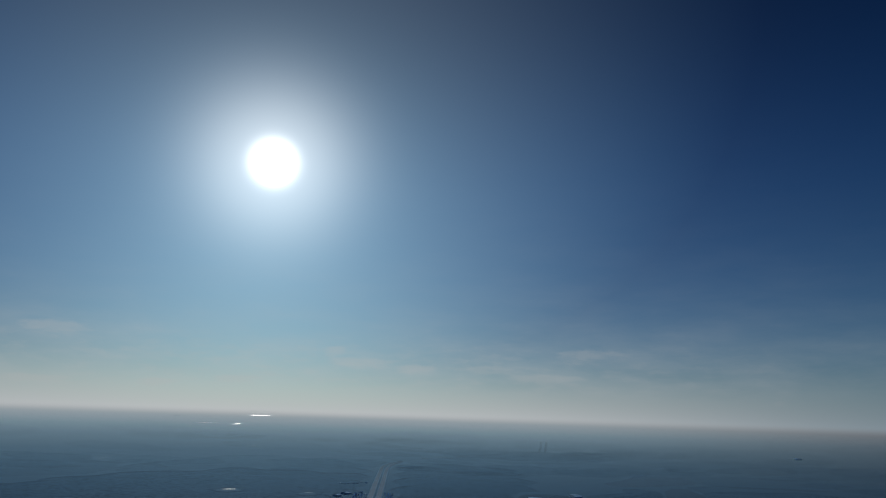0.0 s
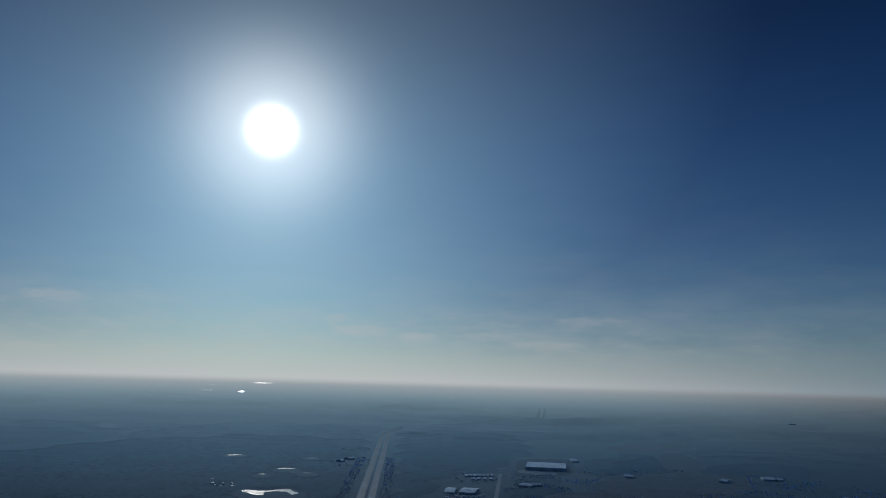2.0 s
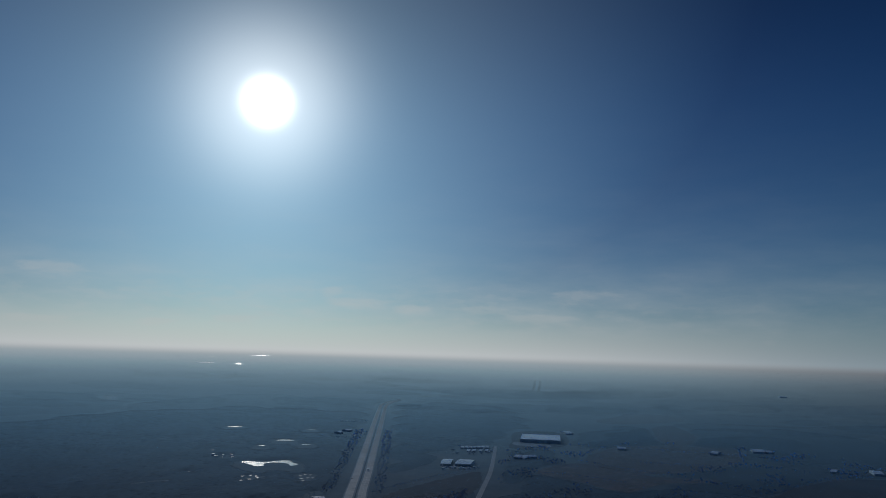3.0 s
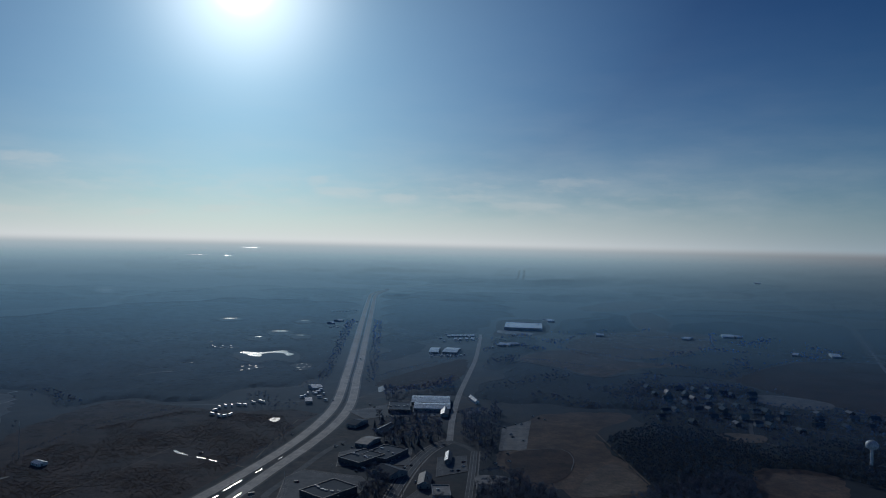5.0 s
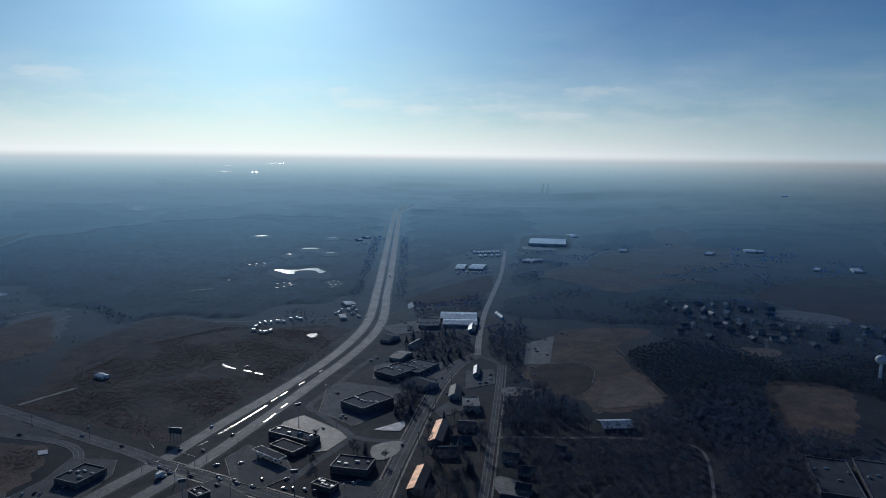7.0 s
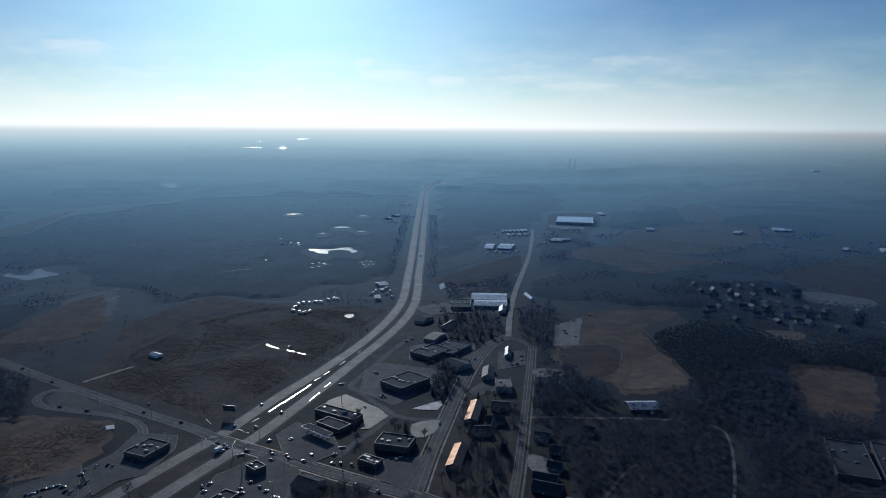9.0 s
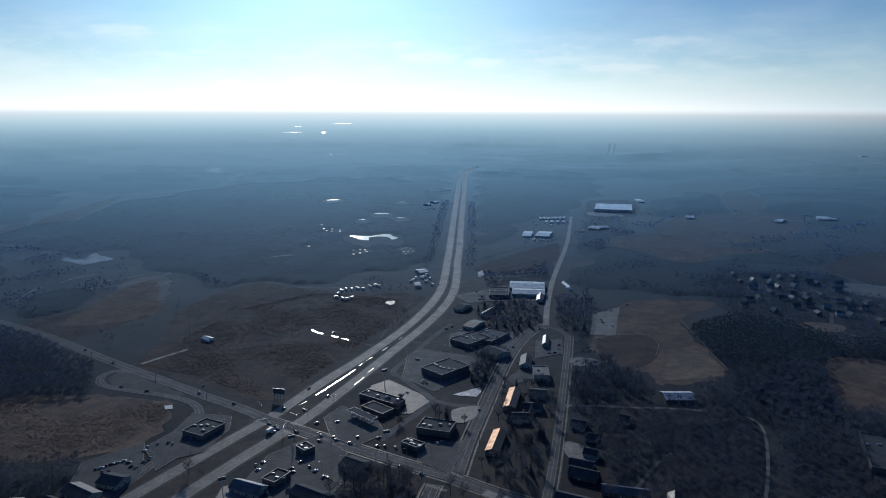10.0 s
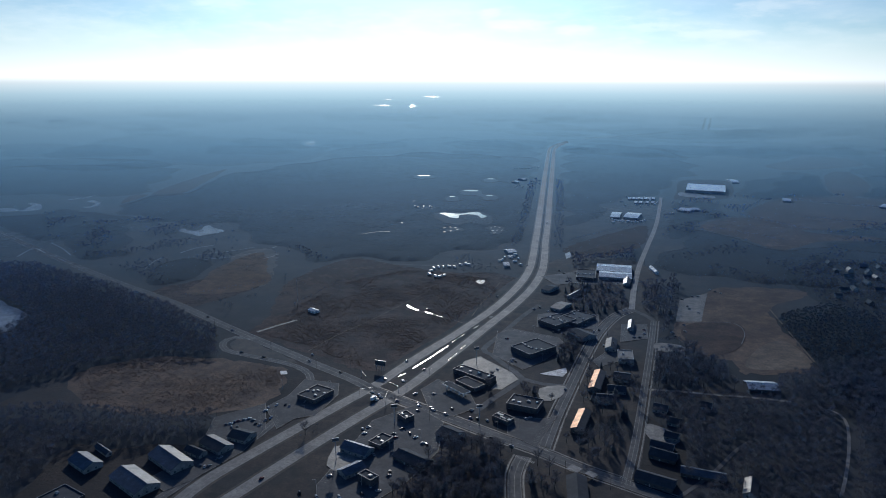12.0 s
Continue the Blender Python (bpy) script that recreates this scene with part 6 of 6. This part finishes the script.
woods([(-276.0, 359.6), (-257.3, 408.5), (-229.7, 448.6), (-243.6, 376.8), (-260.9, 320.5)], 13.0, "bare", "bare bushes along the highway verge", 0.3, 0.5, False)
woods([(-375.3, 681.3), (-352.0, 787.2), (-331.0, 882.5), (-297.0, 924.6), (-305.2, 798.8), (-324.1, 630.5)], 11.0, "bare", "scattered bare thicket in scrub", 0.3, 0.6, False)

woods([(-1250.0, 1180.0), (-900.0, 1180.0), (-560.0, 1030.0), (-430.0, 910.0), (-430.0, 640.0), (-700.0, 780.0), (-1000.0, 930.0)], 7.0, "bare", "bare bushes in clumps over rough marshland", 0.35, 0.85, False, clumps=True)
woods([(70.0, 990.0), (120.0, 1720.0), (560.0, 1900.0), (900.0, 1760.0), (900.0, 1250.0), (560.0, 960.0), (330.0, 940.0)], 9.5, "bare", "bare bushes in clumps between pale fields", 0.4, 0.95, False, clumps=True)
woods([(-330.0, 930.0), (-190.0, 1120.0), (-160.0, 1010.0), (-185.0, 905.0)], 7.0, "bare", "bare bushes round the trailer yard", 0.3, 0.7, False, clumps=True)
woods([(-185.0, 1120.0), (-168.0, 1120.0), (-225.0, 2000.0), (-250.0, 2000.0)], 9.0, "bare", "bare trees along the highway", 0.4, 0.8, False)
woods([(-108.0, 1120.0), (-90.0, 1120.0), (-150.0, 2000.0), (-172.0, 2000.0)], 9.0, "bare", "bare trees along the highway", 0.4, 0.8, False)

def tufts(poly, gap, label, tall=1.2):
    """Clumps of dead weeds, each a few blades."""
    X, Y = free_spots(poly, gap, gen) if gap > 0 else free_open(poly, -gap)
    V = []
    for k in range(4):
        a = gen.uniform(0, 6.283, len(X))
        h, w = gen.uniform(0.2, 0.6, len(X)) * tall, gen.uniform(0.15, 0.5, len(X))
        b = np.stack([X + gen.normal(0, 0.6, len(X)), Y + gen.normal(0, 0.6, len(X)), np.full(len(X), 0.05)], 1)
        s = np.stack([np.cos(a) * w, np.sin(a) * w, np.zeros(len(X))], 1)
        top = b + np.stack([gen.normal(0, 0.3, len(X)), gen.normal(0, 0.3, len(X)), h], 1)
        V.append(np.stack([b - s, b + s, top], 1).reshape(-1, 3))
    return big_mesh("weeds", np.concatenate(V), 3, M_WEED, label)


def free_open(poly, gap):
    """Scattered points of an open field, thick and thin in patches."""
    xs, ys = [p[0] for p in poly], [p[1] for p in poly]
    n = int((max(xs) - min(xs)) * (max(ys) - min(ys)) / gap ** 2)
    X, Y = gen.uniform(min(xs), max(xs), n), gen.uniform(min(ys), max(ys), n)
    patch = np.sin(X * 0.05 + np.sin(Y * 0.031) * 2) + np.sin(Y * 0.043 + np.sin(X * 0.027) * 2) + gen.normal(0, 0.7, n)
    ok = inside(poly, X, Y) & (patch > -0.2)
    return X[ok], Y[ok]


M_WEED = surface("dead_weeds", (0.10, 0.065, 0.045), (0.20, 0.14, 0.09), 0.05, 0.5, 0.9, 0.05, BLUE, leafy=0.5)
tufts([(-346.9, 583.5), (-422.9, 606.1), (-418.3, 705.9), (-396.0, 834.6), (-325.1, 924.5), (-194.2, 910.2), (-166.6, 847.3), (-200.9, 702.3), (-235.0, 571.7), (-254.8, 535.4)], -1.9, "dead weeds over the scrub field")
tufts([(-543.4, 449.8), (-517.1, 494.2), (-459.4, 521.4), (-365.5, 523.6), (-333.9, 505.6), (-321.5, 438.0), (-395.5, 396.6), (-486.3, 397.7)], -1.8, "dead weeds over the tan field", 0.9)


def canopy_sheet(poly, cell, label, low=4.4, high=6.0, steps=26):
    """Far woods seen as one uneven canopy of crowns."""
    xs, ys = [p[0] for p in poly], [p[1] for p in poly]
    ax, ay = np.arange(min(xs) - 20 * cell, max(xs) + 20 * cell, cell), np.arange(min(ys) - 20 * cell, max(ys) + 20 * cell, cell)
    X, Y = np.meshgrid(ax, ay, indexing="ij")
    X, Y = X + gen.uniform(-0.4, 0.4, X.shape) * cell, Y + gen.uniform(-0.4, 0.4, Y.shape) * cell
    k = min(1.0, (max(xs) - min(xs)) / 400)
    WX = X + k * (24 * np.sin(Y / 41) + 13 * np.sin(Y / 15 + 1)) + gen.normal(0, 5, X.shape)
    WY = Y + k * (24 * np.sin(X / 37) + 13 * np.sin(X / 17 + 2)) + gen.normal(0, 5, X.shape)
    keep = inside(poly, WX, WY)
    i, j = ((X - GX) / CELL).astype(int), ((Y - GY) / CELL).astype(int)
    on = (i >= 0) & (i < GW) & (j >= 0) & (j < GH)
    open_ground = np.zeros(X.shape, bool)
    open_ground[on] = blocked[i[on], j[on]]

    for _ in range(4 if cell < 8 else 2):
        w = np.pad(open_ground, 1)
        open_ground = w[:-2, 1:-1] | w[2:, 1:-1] | w[1:-1, :-2] | w[1:-1, 2:] | open_ground

    def blur(f, times):
        for _ in range(times):
            w = np.pad(f, 1, mode="edge")
            f = (w[:-2, 1:-1] + w[2:, 1:-1] + w[1:-1, :-2] + w[1:-1, 2:] + 2 * f) / 6
        return f

    rise = np.clip(blur(keep.astype(float), steps) * 2 - 0.9, 0, 1)
    rise = np.clip(blur(np.where(open_ground, 0.0, rise), 9) * 1.3 - 0.3, 0, 1)
    rise = rise * rise * (3 - 2 * rise)
    keep = rise > 0.02
    R = np.hypot(X, Y)
    u = np.clip((R - 2800.0) / 2150.0, 0, 0.9)
    Z = np.where(R > 2800, 225.0 * (1 - R / (2800.0 + 2150.0 * u / (1 - u))), 0.0)
    Z = Z + np.where(keep, gen.uniform(low, high, X.shape) * rise - 0.05, -0.3)
    nx, ny = X.shape
    idx = np.arange(nx * ny).reshape(nx, ny)
    any_in = keep[:-1, :-1] | keep[1:, :-1] | keep[1:, 1:] | keep[:-1, 1:]
    q = np.stack([idx[:-1, :-1], idx[1:, :-1], idx[1:, 1:], idx[:-1, 1:]], -1)[any_in]
    me = bpy.data.meshes.new("woods")
    me.from_pydata(np.stack([X.ravel(), Y.ravel(), Z.ravel()], 1).tolist(), [], q.tolist())
    me.update()
    me.polygons.foreach_set("use_smooth", [True] * len(me.polygons))
    n = np.empty(nx * ny * 3)
    me.vertices.foreach_get("normal", n)
    n = n.reshape(-1, 3) * 0.4 + np.array([0.0, 0.0, 0.6])
    me.normals_split_custom_set_from_vertices((n / np.linalg.norm(n, axis=1)[:, None]).tolist())
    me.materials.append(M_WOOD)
    return tagged(new("woods", me), label, "woods", kind="stuff")


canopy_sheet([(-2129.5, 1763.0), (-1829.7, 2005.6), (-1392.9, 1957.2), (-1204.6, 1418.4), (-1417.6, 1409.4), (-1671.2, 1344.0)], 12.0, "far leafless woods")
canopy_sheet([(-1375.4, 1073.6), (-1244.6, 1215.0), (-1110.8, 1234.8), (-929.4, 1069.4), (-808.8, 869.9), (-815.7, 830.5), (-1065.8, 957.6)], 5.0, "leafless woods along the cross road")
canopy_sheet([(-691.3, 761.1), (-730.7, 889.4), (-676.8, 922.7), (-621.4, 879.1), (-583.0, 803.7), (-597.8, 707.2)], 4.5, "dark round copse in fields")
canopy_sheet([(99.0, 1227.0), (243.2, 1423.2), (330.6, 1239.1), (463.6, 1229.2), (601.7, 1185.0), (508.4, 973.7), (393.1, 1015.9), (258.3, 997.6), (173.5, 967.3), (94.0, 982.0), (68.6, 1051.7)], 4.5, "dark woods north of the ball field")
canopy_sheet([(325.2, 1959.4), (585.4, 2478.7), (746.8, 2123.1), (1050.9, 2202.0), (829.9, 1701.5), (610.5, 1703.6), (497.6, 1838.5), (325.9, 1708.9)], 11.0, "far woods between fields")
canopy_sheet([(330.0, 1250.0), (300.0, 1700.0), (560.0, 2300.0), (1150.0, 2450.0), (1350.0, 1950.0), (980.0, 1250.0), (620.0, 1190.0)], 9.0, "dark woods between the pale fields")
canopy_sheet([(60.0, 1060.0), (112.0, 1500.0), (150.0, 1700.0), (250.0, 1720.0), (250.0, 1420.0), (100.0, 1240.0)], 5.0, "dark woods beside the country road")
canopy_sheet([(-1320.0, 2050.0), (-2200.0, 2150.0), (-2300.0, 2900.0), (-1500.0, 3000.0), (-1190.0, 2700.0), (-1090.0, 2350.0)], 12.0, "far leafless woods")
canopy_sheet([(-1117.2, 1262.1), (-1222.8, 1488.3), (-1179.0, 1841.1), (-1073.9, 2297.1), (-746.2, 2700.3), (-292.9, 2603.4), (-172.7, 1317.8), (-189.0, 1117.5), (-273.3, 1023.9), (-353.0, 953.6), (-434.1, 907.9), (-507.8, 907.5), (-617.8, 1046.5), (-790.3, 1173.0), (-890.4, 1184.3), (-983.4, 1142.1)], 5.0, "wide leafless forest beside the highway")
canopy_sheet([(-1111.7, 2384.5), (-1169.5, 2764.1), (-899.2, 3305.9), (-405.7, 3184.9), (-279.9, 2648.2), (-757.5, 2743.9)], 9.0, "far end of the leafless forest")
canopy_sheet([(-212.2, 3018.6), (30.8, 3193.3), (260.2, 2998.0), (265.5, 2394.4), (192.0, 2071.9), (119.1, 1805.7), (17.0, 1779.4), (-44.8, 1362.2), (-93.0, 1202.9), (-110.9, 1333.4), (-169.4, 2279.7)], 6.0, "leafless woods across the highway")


def hedge(pts, gap, label):
    """A row of bare bushes along a field's edge."""
    line = curve_points(pts, gap)
    kit = [wood_template(random.Random(i), "bare", 30, 1.2) for i in range(4)]
    V = []
    for i, p in enumerate(line):
        k, s, a = kit[i % 4], gen.uniform(0.35, 0.75), gen.uniform(0, 6.283)
        q = k * s
        V.append(np.stack([q[:, 0] * math.cos(a) - q[:, 1] * math.sin(a) + p.x + gen.normal(0, 1), q[:, 0] * math.sin(a) + q[:, 1] * math.cos(a) + p.y + gen.normal(0, 1), q[:, 2] + land_z(p.x, p.y)], 1))
    return big_mesh("hedge", np.concatenate(V), 3, M_TWIG, label)


for pts in ([(270.2, 1539.8), (325.4, 1470.8), (390.1, 1396.1)], [(179.0, 1375.7), (252.8, 1339.5), (307.6, 1287.1)], [(412.0, 1807.7), (527.2, 1749.3), (673.7, 1708.0)], [(402.8, 1537.6), (475.8, 1529.7), (545.1, 1514.3)], [(724.1, 1841.2), (639.6, 1601.0)], [(521.4, 1213.8), (689.5, 1381.2), (819.5, 1437.6)],
            [(-418.3, 705.9), (-396.0, 834.6), (-325.1, 924.5)], [(-582.6, 710.9), (-508.3, 800.6)], [(-902.1, 1049.6), (-886.9, 1178.9)], [(-90.9, 1169.7), (-31.3, 1269.6), (59.4, 1388.6)], [(-166.6, 847.3), (-176.4, 765.8), (-200.0, 698.2)]):
    hedge(pts, 5.0, "row of bare bushes along a field edge")
blob = random.Random(11)
for i in range(90):
    a, r = radians(blob.uniform(38, 142)), blob.uniform(2500, 4500)
    cx, cy, w = r * math.cos(a), r * math.sin(a), blob.uniform(110, 460)
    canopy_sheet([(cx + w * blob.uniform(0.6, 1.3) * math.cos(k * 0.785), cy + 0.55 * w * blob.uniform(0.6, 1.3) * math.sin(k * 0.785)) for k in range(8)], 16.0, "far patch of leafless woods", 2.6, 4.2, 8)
